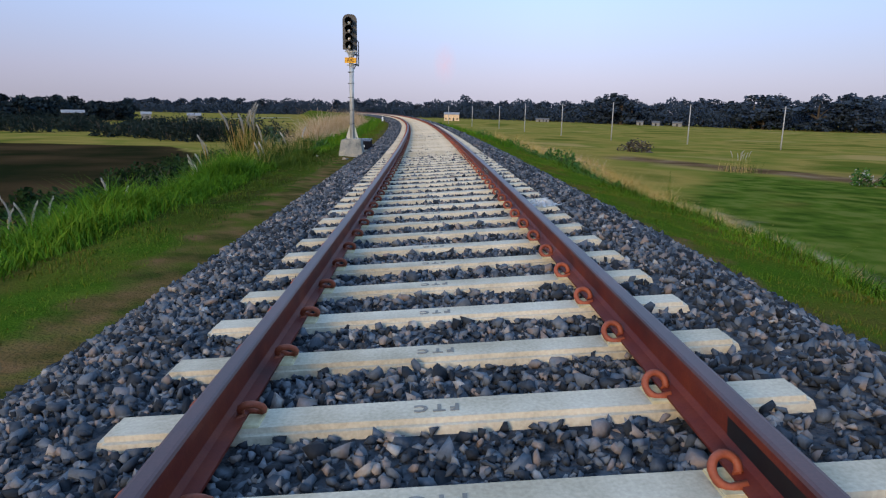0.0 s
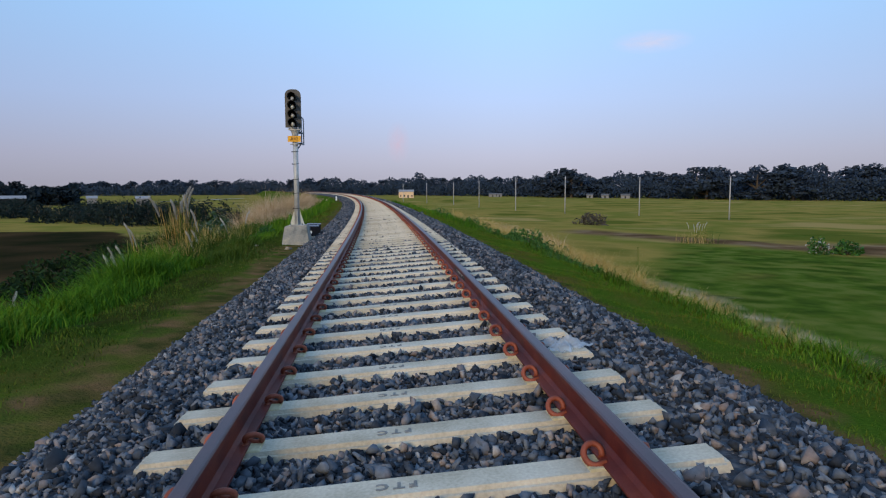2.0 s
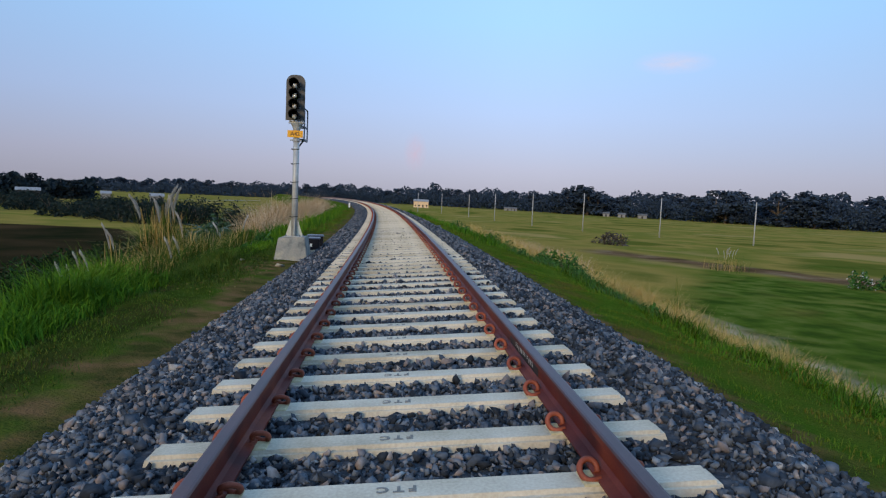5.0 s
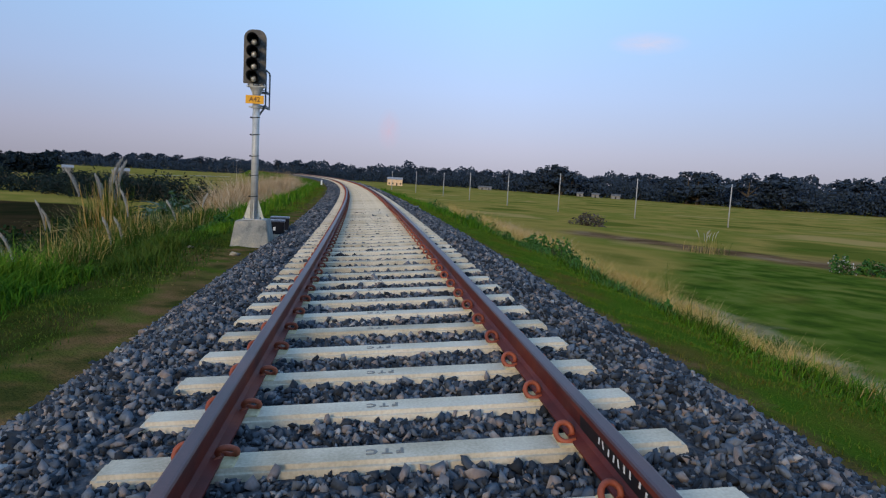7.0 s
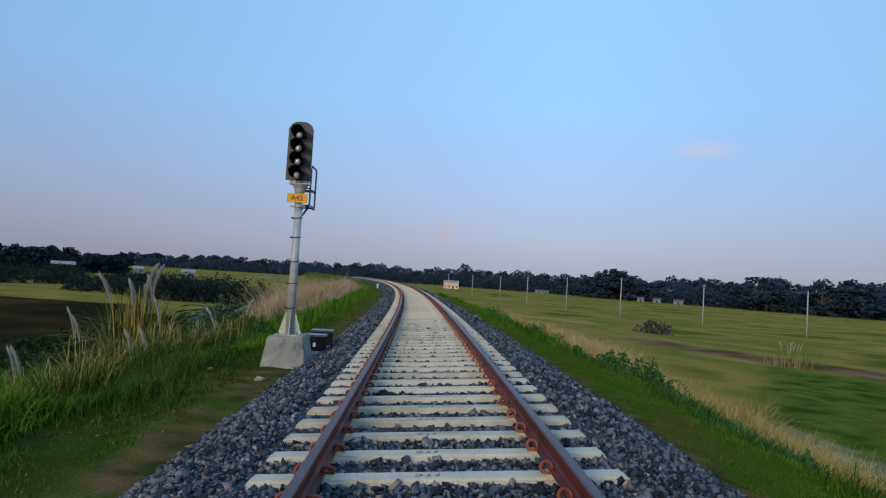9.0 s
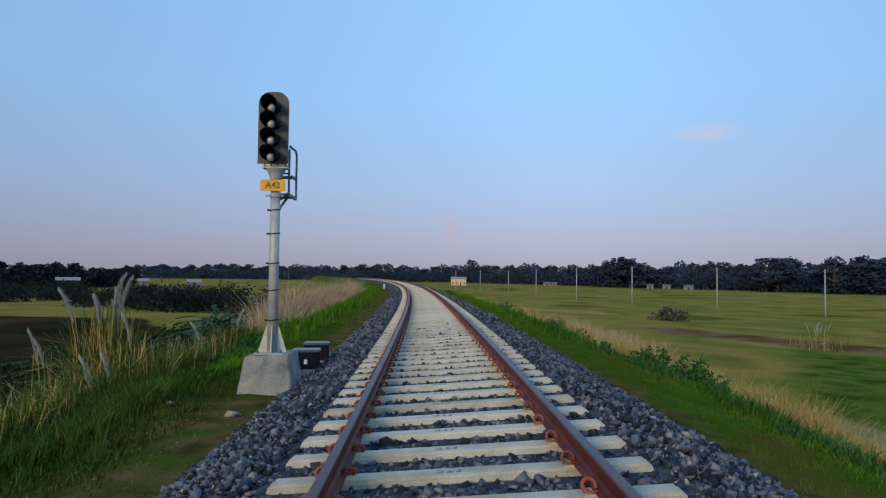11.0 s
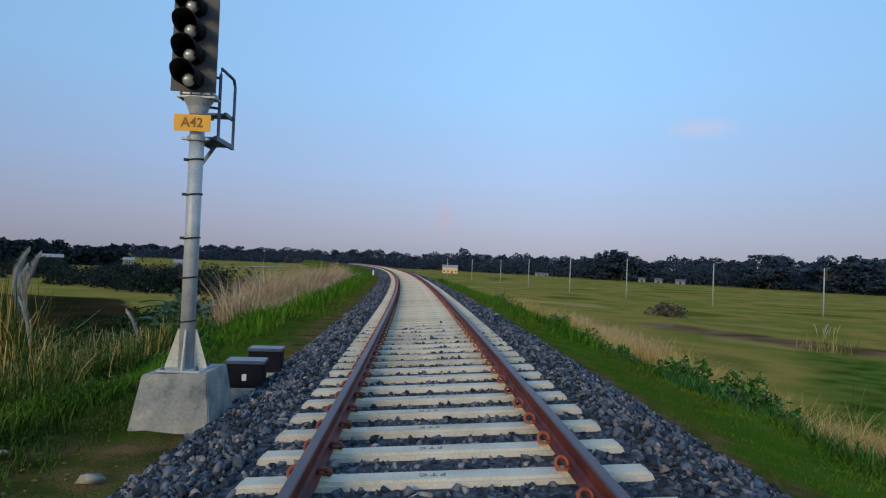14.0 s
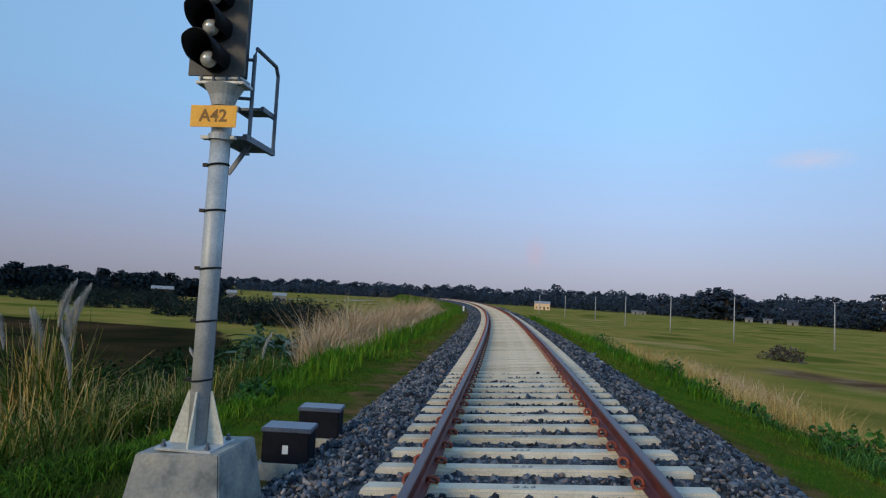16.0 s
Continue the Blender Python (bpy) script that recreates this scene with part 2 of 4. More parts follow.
def layer(m, attribute, colors, scale, lo=0.82, hi=1.12, edge=1.6):
    """Lay colors over m's own where the mesh's attribute, roughened by noise, is high."""
    n, l = m.node_tree.nodes, m.node_tree.links
    at, tc, mr = n.new("ShaderNodeAttribute"), n.new("ShaderNodeTexCoord"), n.new("ShaderNodeMapRange")
    n1, n2, add, ramp, mix = n.new("ShaderNodeTexNoise"), n.new("ShaderNodeTexNoise"), n.new("ShaderNodeMath"), n.new("ShaderNodeValToRGB"), n.new("ShaderNodeMix")
    at.attribute_name = attribute
    n1.inputs["Scale"].default_value, n1.inputs["Detail"].default_value = edge, 8
    n2.inputs["Scale"].default_value, n2.inputs["Detail"].default_value = scale, 4
    mr.inputs["From Min"].default_value, mr.inputs["From Max"].default_value = lo, hi
    mix.data_type = "RGBA"
    while len(ramp.color_ramp.elements) < len(colors):
        ramp.color_ramp.elements.new(0.5)
    for i, c in enumerate(colors):
        ramp.color_ramp.elements[i].position, ramp.color_ramp.elements[i].color = 0.36 + 0.30 * i / (len(colors) - 1), (*c, 1)
    b = n["Principled BSDF"]
    l.new(tc.outputs["Object"], n1.inputs["Vector"])
    l.new(tc.outputs["Object"], n2.inputs["Vector"])
    l.new(at.outputs["Fac"], add.inputs[0])
    l.new(n1.outputs[0], add.inputs[1])
    l.new(add.outputs[0], mr.inputs[0])
    l.new(n2.outputs[0], ramp.inputs[0])
    l.new(mr.outputs[0], mix.inputs[0])
    l.new(b.inputs["Base Color"].links[0].from_socket, mix.inputs[6])
    l.new(ramp.outputs[0], mix.inputs[7])
    l.new(mix.outputs[2], b.inputs["Base Color"])


layer(M_TURF, "field", ((0.115, 0.120, 0.020), (0.30, 0.210, 0.052), (0.165, 0.160, 0.028), (0.36, 0.24, 0.080)), 0.04, 0.7, 1.2, 0.3)
layer(M_TURF, "lush", ((0.040, 0.070, 0.010), (0.078, 0.118, 0.015), (0.135, 0.150, 0.030)), 0.45, 0.7, 1.25, 0.22)
layer(M_TURF, "soil", ((0.10, 0.058, 0.028), (0.165, 0.095, 0.048), (0.25, 0.165, 0.092)), 0.2, 0.75, 1.25, 0.16)
layer(M_TURF, "path", ((0.16, 0.13, 0.06), (0.30, 0.235, 0.13), (0.42, 0.34, 0.23)), 0.5, 0.75, 1.25, 0.35)
layer(M_TURF, "marsh", ((0.014, 0.017, 0.007), (0.040, 0.027, 0.013), (0.070, 0.042, 0.020)), 0.07, 0.75, 1.05, 0.12)
# Lens falloff at the lower left, painted as darker turf.
layer(M_TURF, "vignette", ((0.020, 0.030, 0.006), (0.036, 0.045, 0.009), (0.062, 0.054, 0.016)), 1.1, 0.7, 1.2, 0.7)
layer(M_TURF, "wear", ((0.050, 0.054, 0.014), (0.115, 0.080, 0.028), (0.18, 0.102, 0.046)), 2.2)


# ---- mesh helpers ----
def link_mesh(name, verts, faces, mat, parent=None, label="", smooth=False):
    me = bpy.data.meshes.new(name)
    me.from_pydata([tuple(v) for v in verts], [], [tuple(f) for f in faces])
    me.materials.append(mat)
    if smooth:
        me.polygons.foreach_set("use_smooth", [True] * len(me.polygons))
    ob = new(name, me)
    if parent is not None:
        ob.parent = parent
    if label:
        tagged(ob, label)
    return ob


def big_mesh(name, verts, tris, mat, parent=None, label="", smooth=False):
    """One mesh out of numpy arrays of corners and equal faces."""
    me = bpy.data.meshes.new(name)
    nv, nf, k = len(verts), len(tris), tris.shape[1]
    me.vertices.add(nv)
    me.vertices.foreach_set("co", np.ascontiguousarray(verts, np.float32).ravel())
    me.loops.add(nf * k)
    me.loops.foreach_set("vertex_index", np.ascontiguousarray(tris, np.int32).ravel())
    me.polygons.add(nf)
    me.polygons.foreach_set("loop_start", np.arange(0, nf * k, k, dtype=np.int32))
    me.polygons.foreach_set("loop_total", np.full(nf, k, np.int32))
    if smooth:
        me.polygons.foreach_set("use_smooth", np.ones(nf, bool))
    me.update(calc_edges=True)
    me.materials.append(mat)
    ob = new(name, me)
    if parent is not None:
        ob.parent = parent
    if label:
        tagged(ob, label)
    return ob


def part(name, bm, mat, parent=None, label="", smooth=False):
    me = bpy.data.meshes.new(name)
    bm.normal_update()
    bm.to_mesh(me)
    bm.free()
    me.materials.append(mat)
    if smooth:
        me.polygons.foreach_set("use_smooth", [True] * len(me.polygons))
    ob = new(name, me)
    if parent is not None:
        ob.parent = parent
    if label:
        tagged(ob, label)
    return ob


def empty(name, m, label, category, group="", kind=""):
    ob = new(name)
    ob.matrix_world = m
    return tagged(ob, label, category, group, kind)


def add_box(bm, x0, x1, y0, y1, z0, z1, taper=(1, 1), bevel=0.0):
    vs = []
    cx, cy = (x0 + x1) / 2, (y0 + y1) / 2
    for z, f in ((z0, (1, 1)), (z1, taper)):
        for x, y in ((x0, y0), (x1, y0), (x1, y1), (x0, y1)):
            vs.append(bm.verts.new((cx + (x - cx) * f[0], cy + (y - cy) * f[1], z)))
    fs = [(3, 2, 1, 0), (4, 5, 6, 7), (0, 1, 5, 4), (1, 2, 6, 5), (2, 3, 7, 6), (3, 0, 4, 7)]
    made = [bm.faces.new([vs[i] for i in f]) for f in fs]
    if bevel:
        es = list({e for f in made for e in f.edges})
        bmesh.ops.bevel(bm, geom=es, offset=bevel, segments=2, affect="EDGES")
    return bm


def add_tube(bm, points, radius, sides=10, cap=True):
    """A tube along points; radius may be one number or one for each point."""
    points = [Vector(p) for p in points]
    rings = []
    for i, p in enumerate(points):
        a, b = points[max(i - 1, 0)], points[min(i + 1, len(points) - 1)]
        t = (b - a).normalized()
        u = t.cross(Vector((0, 0, 1)) if abs(t.z) < 0.9 else Vector((0, 1, 0))).normalized()
        w = t.cross(u)
        r = radius[i] if isinstance(radius, (list, tuple)) else radius
        rings.append([bm.verts.new(p + r * (math.cos(k * 2 * math.pi / sides) * u + math.sin(k * 2 * math.pi / sides) * w)) for k in range(sides)])
    for r0, r1 in zip(rings, rings[1:]):
        for k in range(sides):
            bm.faces.new((r0[k], r0[(k + 1) % sides], r1[(k + 1) % sides], r1[k]))
    if cap:
        bm.faces.new(rings[0][::-1])
        bm.faces.new(rings[-1])
    return bm


# ---- ground ----
ds = np.array([-3000, -1500, -700, -300, -150, -90, -60, -45, -35, -28, -22, -18, -15, -13.5, -12, -10.5, -9, -8, -7, -6.3, -5.6, -5.1, -4.7, -4.3, -3.9, -3.5, -3.1, -2.8, -1.4,
               1.4, 2.8, 3.1, 3.5, 3.9, 4.3, 4.6, 5.1, 5.6, 6.3, 7, 8, 9, 10.5, 12, 13.5, 15, 18, 22, 28, 35, 45, 60, 90, 150, 300, 700, 1500, 3000.0])
ys = np.concatenate([np.array([-600.0, -250, -100, -50, -25, -12]), np.arange(-6, 60, 0.6), np.arange(60, 130, 2.0), np.array([130.0, 140, 155, 170, 190, 210, 230, 260, 300, 360, 450, 600, 900, 1500, 2500, 4000])])
ds = np.unique(np.concatenate([ds, np.arange(15, 60, 2.0), np.arange(60, 130, 5.0), np.arange(-60, -15, 2.0), np.arange(-150, -60, 6.0)]))
DD, YY = np.meshgrid(ds, ys)
ZZ = ground_z(DD, YY)
ZZ[np.abs(DD) < 2] = -0.6
gv = np.stack([bends(YY) + DD, YY, ZZ], -1).reshape(-1, 3)
nc = len(ds)
gi_ = (np.arange(len(ys) - 1)[:, None] * nc + np.arange(nc - 1)[None]).ravel()
ground = big_mesh("ground", gv, np.stack([gi_, gi_ + 1, gi_ + nc + 1, gi_ + nc], 1), M_TURF, smooth=True)
XX = bends(YY) + DD
bare = np.exp(-((DD + 3.7) / 0.8) ** 2 - ((YY - 22.0) / 2.2) ** 2)
strip_y = np.interp(XX, [30, 36, 46, 62, 120, 200], [92, 82, 68, 66, 60, 50])
dark_y = np.interp(XX, [40, 52, 66, 130, 250], [120, 88, 92, 82, 80])
far_y = np.interp(XX, [-400, -150, -41, -24, -15.5], [130, 112, 104, 74, 45])
masks = {
    "field": 0.9 * np.clip((np.abs(DD) - 9.5) / 7, 0, 1),
    "wear": np.maximum(np.where(DD > 0, 0.82, 0.60) * np.clip((3.9 - np.abs(DD)) / 0.9, 0, 1), 0.6 * bare),
    # left shoulder only: where the lens darkening is painted in
    "vignette": np.where(DD < 0, 0.66 * np.clip((YY - 6) / 6, 0, 1) * np.clip((-2.9 - DD) / 0.6, 0, 1) * np.clip((DD + 8) / 2, 0, 1) * np.clip((30 - YY) / 6, 0, 1), 0.0),
    "soil": 0.95 * np.exp(-((YY - strip_y) / 9.0) ** 2) * np.clip((XX - 22) / 8, 0, 1),
    "path": 0.75 * np.exp(-((DD - 16.6 - 0.8 * np.sin(YY * 0.21)) / 1.5) ** 2) * np.clip((YY - 10) / 4, 0, 1) * np.clip((50 - YY) / 6, 0, 1),
    "lush": np.where(DD > 14, 0.75 * np.clip((np.interp(XX, [15, 33, 50, 120, 300], [46, 78, 60, 48, 40]) - YY) / 8, 0, 1) + 0.55 * np.exp(-((YY - dark_y) / 3.0) ** 2) * (XX > 48), 0),
    "marsh": np.where(DD < -13, np.clip((far_y - YY) / 6 + 0.3, 0, 0.8), 0),
}
for key, values in masks.items():
    at = ground.data.attributes.new(key, "FLOAT", "POINT")
    at.data.foreach_set("value", np.clip(values, 0, 1).astype(np.float32).ravel())
tagged(ground, "green turf embankment falling to wide flat fields", "ground", kind="structure")

# ---- ballast ----
BED_D = [-2.95, -2.3, -1.75, -1.45, 1.45, 1.8, 2.4, 2.95]
BED_H = [-0.62, -0.26, -0.075, -0.055, -0.055, -0.08, -0.36, -0.78]


def bed_h(d):
    return np.interp(d, BED_D, BED_H)


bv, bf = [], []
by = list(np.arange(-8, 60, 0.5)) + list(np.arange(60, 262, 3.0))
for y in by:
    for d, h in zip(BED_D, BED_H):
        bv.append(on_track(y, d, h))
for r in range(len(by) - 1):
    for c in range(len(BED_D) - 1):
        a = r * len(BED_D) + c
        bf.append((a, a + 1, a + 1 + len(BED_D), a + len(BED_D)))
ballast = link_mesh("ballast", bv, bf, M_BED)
tagged(ballast, "bed of grey crushed stone under the railway track", "ballast", kind="structure")


def stone_shape(seed):
    """An angular broken stone: the hull of a few points on a lump."""
    rnd = random.Random(seed)
    bm = bmesh.new()
    for i in range(8):
        v = Vector((rnd.gauss(0, 1), rnd.gauss(0, 1), rnd.gauss(0, 1))).normalized() * rnd.uniform(0.85, 1.2)
        bm.verts.new((v.x * 1.15, v.y * 0.95, v.z * 0.75))
    bmesh.ops.convex_hull(bm, input=bm.verts)
    bmesh.ops.delete(bm, geom=[v for v in bm.verts if not v.link_faces], context="VERTS")
    bmesh.ops.triangulate(bm, faces=bm.faces)
    bm.verts.index_update()
    vs = np.array([v.co[:] for v in bm.verts])
    fs = np.array([[v.index for v in f.verts] for f in bm.faces])
    bm.free()
    return vs, fs


STONES = [stone_shape(i) for i in range(14)]


def stones_on(name, y0, y1, count, size, rng, label, sunk=0.0):
    """Many loose stones scattered over the ballast between y0 and y1."""
    vv, ff, base = [], [], 0
    d = rng.uniform(-2.75, 2.75, count)
    y = rng.uniform(y0, y1, count)
    ph = np.abs(((y - SLEEPER_FIRST) / SLEEPER_GAP + 0.5) % 1 - 0.5) * SLEEPER_GAP
    keep = (np.abs(d) > 1.42) | (ph > 0.112)
    keep &= np.abs(np.abs(d) - 0.874) > 0.05
    d, y = d[keep], y[keep]
    s = size * np.exp(rng.normal(0, 0.34, len(d)))
    th = -KAPPA * np.clip(y - CURVE_FROM, 0, CURVE_TO)
    h = bed_h(d) + rng.uniform(-0.3, 0.9, len(d)) * np.minimum(s, 0.036)
    h = h - np.where(np.abs(d) < 1.42, sunk, 0.0)
    x = bends(y) + d * np.cos(th)
    yy = y + d * np.sin(th)
    z = h + d * CANT
    kind = rng.integers(0, len(STONES), len(d))
    for k, (sv, sf) in enumerate(STONES):
        idx = np.nonzero(kind == k)[0]
        if not len(idx):
            continue
        q = rng.normal(size=(len(idx), 4))
        q /= np.linalg.norm(q, axis=1)[:, None]
        w, a, b, c = q.T
        R = np.stack([1 - 2 * (b * b + c * c), 2 * (a * b - c * w), 2 * (a * c + b * w), 2 * (a * b + c * w), 1 - 2 * (a * a + c * c), 2 * (b * c - a * w), 2 * (a * c - b * w), 2 * (b * c + a * w), 1 - 2 * (a * a + b * b)], 1).reshape(-1, 3, 3)
        st = s[idx][:, None] * rng.uniform(0.75, 1.2, (len(idx), 3))
        v = np.einsum("nij,nkj->nki", R, sv[None] * st[:, None]) + np.stack([x[idx], yy[idx], z[idx]], 1)[:, None]
        vv.append(v.reshape(-1, 3))
        ff.append((sf[None] + (base + np.arange(len(idx)) * len(sv))[:, None, None]).reshape(-1, 3))
        base += len(idx) * len(sv)
    return tagged(big_mesh(name, np.concatenate(vv), np.concatenate(ff), M_STONE, ballast), label, kind="stuff")


rng = np.random.default_rng(3)
stones_on("loose_stones", -1.0, 17.0, 104000, 0.0225, rng, "loose grey crushed stones")
stones_on("loose_stones", 17.0, 32.0, 46000, 0.0275, rng, "loose grey crushed stones", 0.022)
stones_on("loose_stones", 32.0, 60.0, 16000, 0.038, rng, "loose grey crushed stones", 0.06)
stones_on("loose_stones", 60.0, 120.0, 5000, 0.055, rng, "loose grey crushed stones", 0.09)

one = random.Random(6)
shapes = []
for k in range(6):
    sv, sf = STONES[k]
    me = bpy.data.meshes.new("stone")
    me.from_pydata([tuple(v) for v in sv * 0.027], [], [tuple(f) for f in sf.tolist()])
    me.materials.append(M_STONE_ONE)
    shapes.append(me)
for i in range(280):
    y = one.uniform(1.6, 9.0)
    j = math.floor((y - SLEEPER_FIRST) / SLEEPER_GAP)
    y = SLEEPER_FIRST + (j + one.uniform(0.32, 0.68)) * SLEEPER_GAP
    d = one.choice((one.uniform(-0.75, 0.75), one.uniform(-2.4, -1.0), one.uniform(1.0, 2.4)))
    st = new("stone", shapes[i % 6])
    st.parent = ballast
    st.matrix_basis = Matrix.Translation(on_track(y, d, float(bed_h(d)) + 0.014)) @ Euler((one.uniform(0, 6), one.uniform(0, 6), one.uniform(0, 6))).to_matrix().to_4x4() @ Matrix.Scale(one.uniform(0.75, 1.05), 4)

# ---- rails ----
RAIL = [(-0.075, 0.0), (0.075, 0.0), (0.075, 0.011), (0.03, 0.024), (0.010, 0.04), (0.0085, 0.118), (0.036, 0.134), (0.036, 0.16), (0.031, 0.169), (0.02, 0.172),
        (-0.02, 0.172), (-0.031, 0.169), (-0.036, 0.16), (-0.036, 0.134), (-0.0085, 0.118), (-0.010, 0.04), (-0.03, 0.024), (-0.075, 0.011)]


def rail(side):
    v, f = [], []
    yy = list(np.arange(-8, 60, 1.0)) + list(np.arange(60, 262, 3.0))
    k = len(RAIL)
    for y in yy:
        for px, pz in RAIL:
            v.append(on_track(y, side * 0.874 + px, 0.008 + pz))
    for r in range(len(yy) - 1):
        for c in range(k):
            a, b = r * k + c, r * k + (c + 1) % k
            f.append((a, b, b + k, a + k))
    f += [tuple(range(k))[::-1], tuple(range((len(yy) - 1) * k, len(yy) * k))]
    ob = link_mesh("rail", v, f, M_RAIL)
    ob.data.materials.append(M_RAILTOP)
    ob.data.polygons.foreach_set("material_index", [1 if i < k * (len(yy) - 1) and i % k in (7, 8, 9, 10, 11) else 0 for i in range(len(f))])
    return tagged(ob, "long rusty brown steel rail on concrete sleepers", "rail", "rails of the track")


rail(-1)
right_rail = rail(1)
# dark paint and unreadable white strokes on the web
for y0, y1 in ((10.45, 11.5), (1.35, 1.9)):
    bm = bmesh.new()
    vs = [bm.verts.new(on_track(y, 0.862, 0.008 + z)) for y, z in ((y0, 0.04), (y0, 0.12), (y1, 0.12), (y1, 0.04))]
    bm.faces.new(vs)
    part("paint_patch", bm, M_BLACK, right_rail, "black paint patch on the rail web")
stroke_rng = random.Random(8)
for i in range(11):
    y = 10.62 + i * 0.058 + (0.03 if i > 3 else 0)
    bm = bmesh.new()
    a0, lean = stroke_rng.uniform(0.062, 0.08), stroke_rng.uniform(-0.014, 0.014)
    vs = [bm.verts.new(on_track(yy, 0.8595, 0.008 + z)) for yy, z in ((y, a0), (y + 0.018, a0), (y + 0.018 + lean, a0 + 0.034), (y + lean, a0 + 0.034))]
    bm.faces.new(vs)
    part("paint_stroke", bm, M_WHITE, right_rail, "white paint stroke")



# ---- sleepers ----
def sleeper_frame(y):
    x, a = bend(y)
    return Matrix.Translation((x, y, 0)) @ Matrix.Rotation(a, 4, "Z") @ Matrix.Rotation(-math.atan(CANT), 4, "Y")


def letters(name, text, size, mat, parent, m, label=""):
    """Flat raised letters, as a mesh."""
    cu = bpy.data.curves.new(name, "FONT")
    cu.body, cu.size, cu.align_x, cu.align_y, cu.extrude, cu.offset, cu.resolution_u = text, size, "CENTER", "CENTER", 0.0012, 0.0035, 2
    tmp = bpy.data.objects.new(name, cu)
    me = bpy.data.meshes.new_from_object(tmp)
    bpy.data.objects.remove(tmp)
    me.materials.clear()
    me.materials.append(mat)
    ob = new(name, me)
    ob.parent = parent
    ob.matrix_basis = m
    return tagged(ob, label) if label else ob


def make_sleeper(m):
    top = empty("sleeper", m, "pale grey concrete railway sleeper with rusty clips", "sleeper", "sleepers under the rails")
    bm = bmesh.new()
    add_box(bm, -1.4, 1.4, -0.135, 0.135, -0.2, 0.0, (0.955, 0.74), 0.022)
    part("body", bm, M_CONCRETE, top)
    return top


def clip_mesh():
    """A bent round bar: one open loop, leaning, and two short legs."""
    bm = bmesh.new()
    pts = [(-0.07, -0.055, 0.012)]
    for i in range(17):
        a = math.radians(215 - i * 19)
        pts.append((0.042 * math.cos(a) - 0.010, -0.02 + 0.03 * i / 16 - 0.027 * math.sin(a), 0.034 * math.sin(a) + 0.042))
    pts.append((-0.055, 0.045, 0.02))
    add_tube(bm, pts, 0.0145, 6)
    return bm


first = make_sleeper(sleeper_frame(SLEEPER_FIRST))
cm = None
for side in (-1, 1):
    for inner in (-1, 1):
        if cm is None:
            c = part("clip", clip_mesh(), M_CLIP, first, "rusty orange spring clip", smooth=True)
            cm = c.data
        else:
            c = new("clip", cm)
            c.parent = first
            tagged(c, "rusty orange spring clip")
        c.matrix_basis = pose(side * 0.874 + inner * 0.106, 0.0, 0.0, 0, 0, 0 if inner > 0 else 180)
        bm = bmesh.new()
        add_box(bm, -0.04, 0.04, -0.08, 0.08, -0.004, 0.009, (0.85, 0.92), 0.003)
        pad = part("pad", bm, M_PAD, first, "yellowed rubber pad")
        pad.matrix_basis = pose(side * 0.874 + inner * 0.098, 0, 0)
letters("mark", "F T C", 0.075, M_MARK, first, pose(-0.07, 0.0, 0.0015, 0, 0, 180), "dark cast letters")
for i in range(1, 110):
    copy_thing(first, sleeper_frame(SLEEPER_FIRST + i * SLEEPER_GAP))
plain = make_sleeper(sleeper_frame(SLEEPER_FIRST + 110 * SLEEPER_GAP))
for side in (-1, 1):
    for inner in (-1, 1):
        bm = bmesh.new()
        add_box(bm, side * 0.874 + inner * 0.112 - 0.045, side * 0.874 + inner * 0.112 + 0.045, -0.06, 0.06, 0.0, 0.09, (0.7, 0.7))
        part("clip", bm, M_CLIP, plain, "rusty orange spring clip")
for i in range(111, 215):
    copy_thing(plain, sleeper_frame(SLEEPER_FIRST + i * SLEEPER_GAP))
bm = bmesh.new()
for i in range(215, 425):
    m = sleeper_frame(SLEEPER_FIRST + i * SLEEPER_GAP)
    n0 = len(bm.verts)
    add_box(bm, -1.4, 1.4, -0.135, 0.135, -0.2, 0.0, (0.955, 0.74))
    bm.verts.ensure_lookup_table()
    for v in bm.verts[n0:]:
        v.co = m @ v.co
far_sleepers = tagged(part("far_sleepers", bm, M_CONCRETE), "row of pale concrete sleepers on the far curve", "sleepers", kind="stuff")

# a crumpled plastic bag on a sleeper's end
bag_rng = np.random.default_rng(5)
n = 22
u, v = np.meshgrid(np.linspace(-1, 1, n), np.linspace(-1, 1, n))
rr = 0.16 + 0.05 * np.sin(3 * np.arctan2(v, u) + 1) + 0.03 * np.sin(7 * np.arctan2(v, u))
sq = np.maximum(np.abs(u), np.abs(v)) / np.maximum(np.hypot(u, v), 1e-6)
bz = 0.075 * np.clip(1 - (u * u + v * v) * sq * sq, 0, 1) * (0.5 + 0.5 * np.sin(5 * u + 2 * v) * np.cos(4 * v - u)) + 0.02 + bag_rng.uniform(0, 0.022, u.shape)
bv = np.stack([u * rr * sq * 1.0, v * rr * sq * 0.8, bz], -1).reshape(-1, 3)
ii = (np.arange(n - 1)[:, None] * n + np.arange(n - 1)[None]).ravel()
M_BAG = material("thin plastic", [(0.50, 0.55, 0.60), (0.68, 0.72, 0.76)], 9.0, 0.3, 0.3, spec=0.5, depth=0.003)
M_BAG.node_tree.nodes["Principled BSDF"].inputs["Alpha"].default_value = 0.42
bag = big_mesh("plastic_bag", bv, np.stack([ii, ii + 1, ii + n + 1, ii + n], 1), M_BAG)
bag.matrix_world = pose(1.14, 7.22, 0.08)
tagged(bag, "crumpled whitish thin plastic bag lying on a sleeper end", "plastic bag")

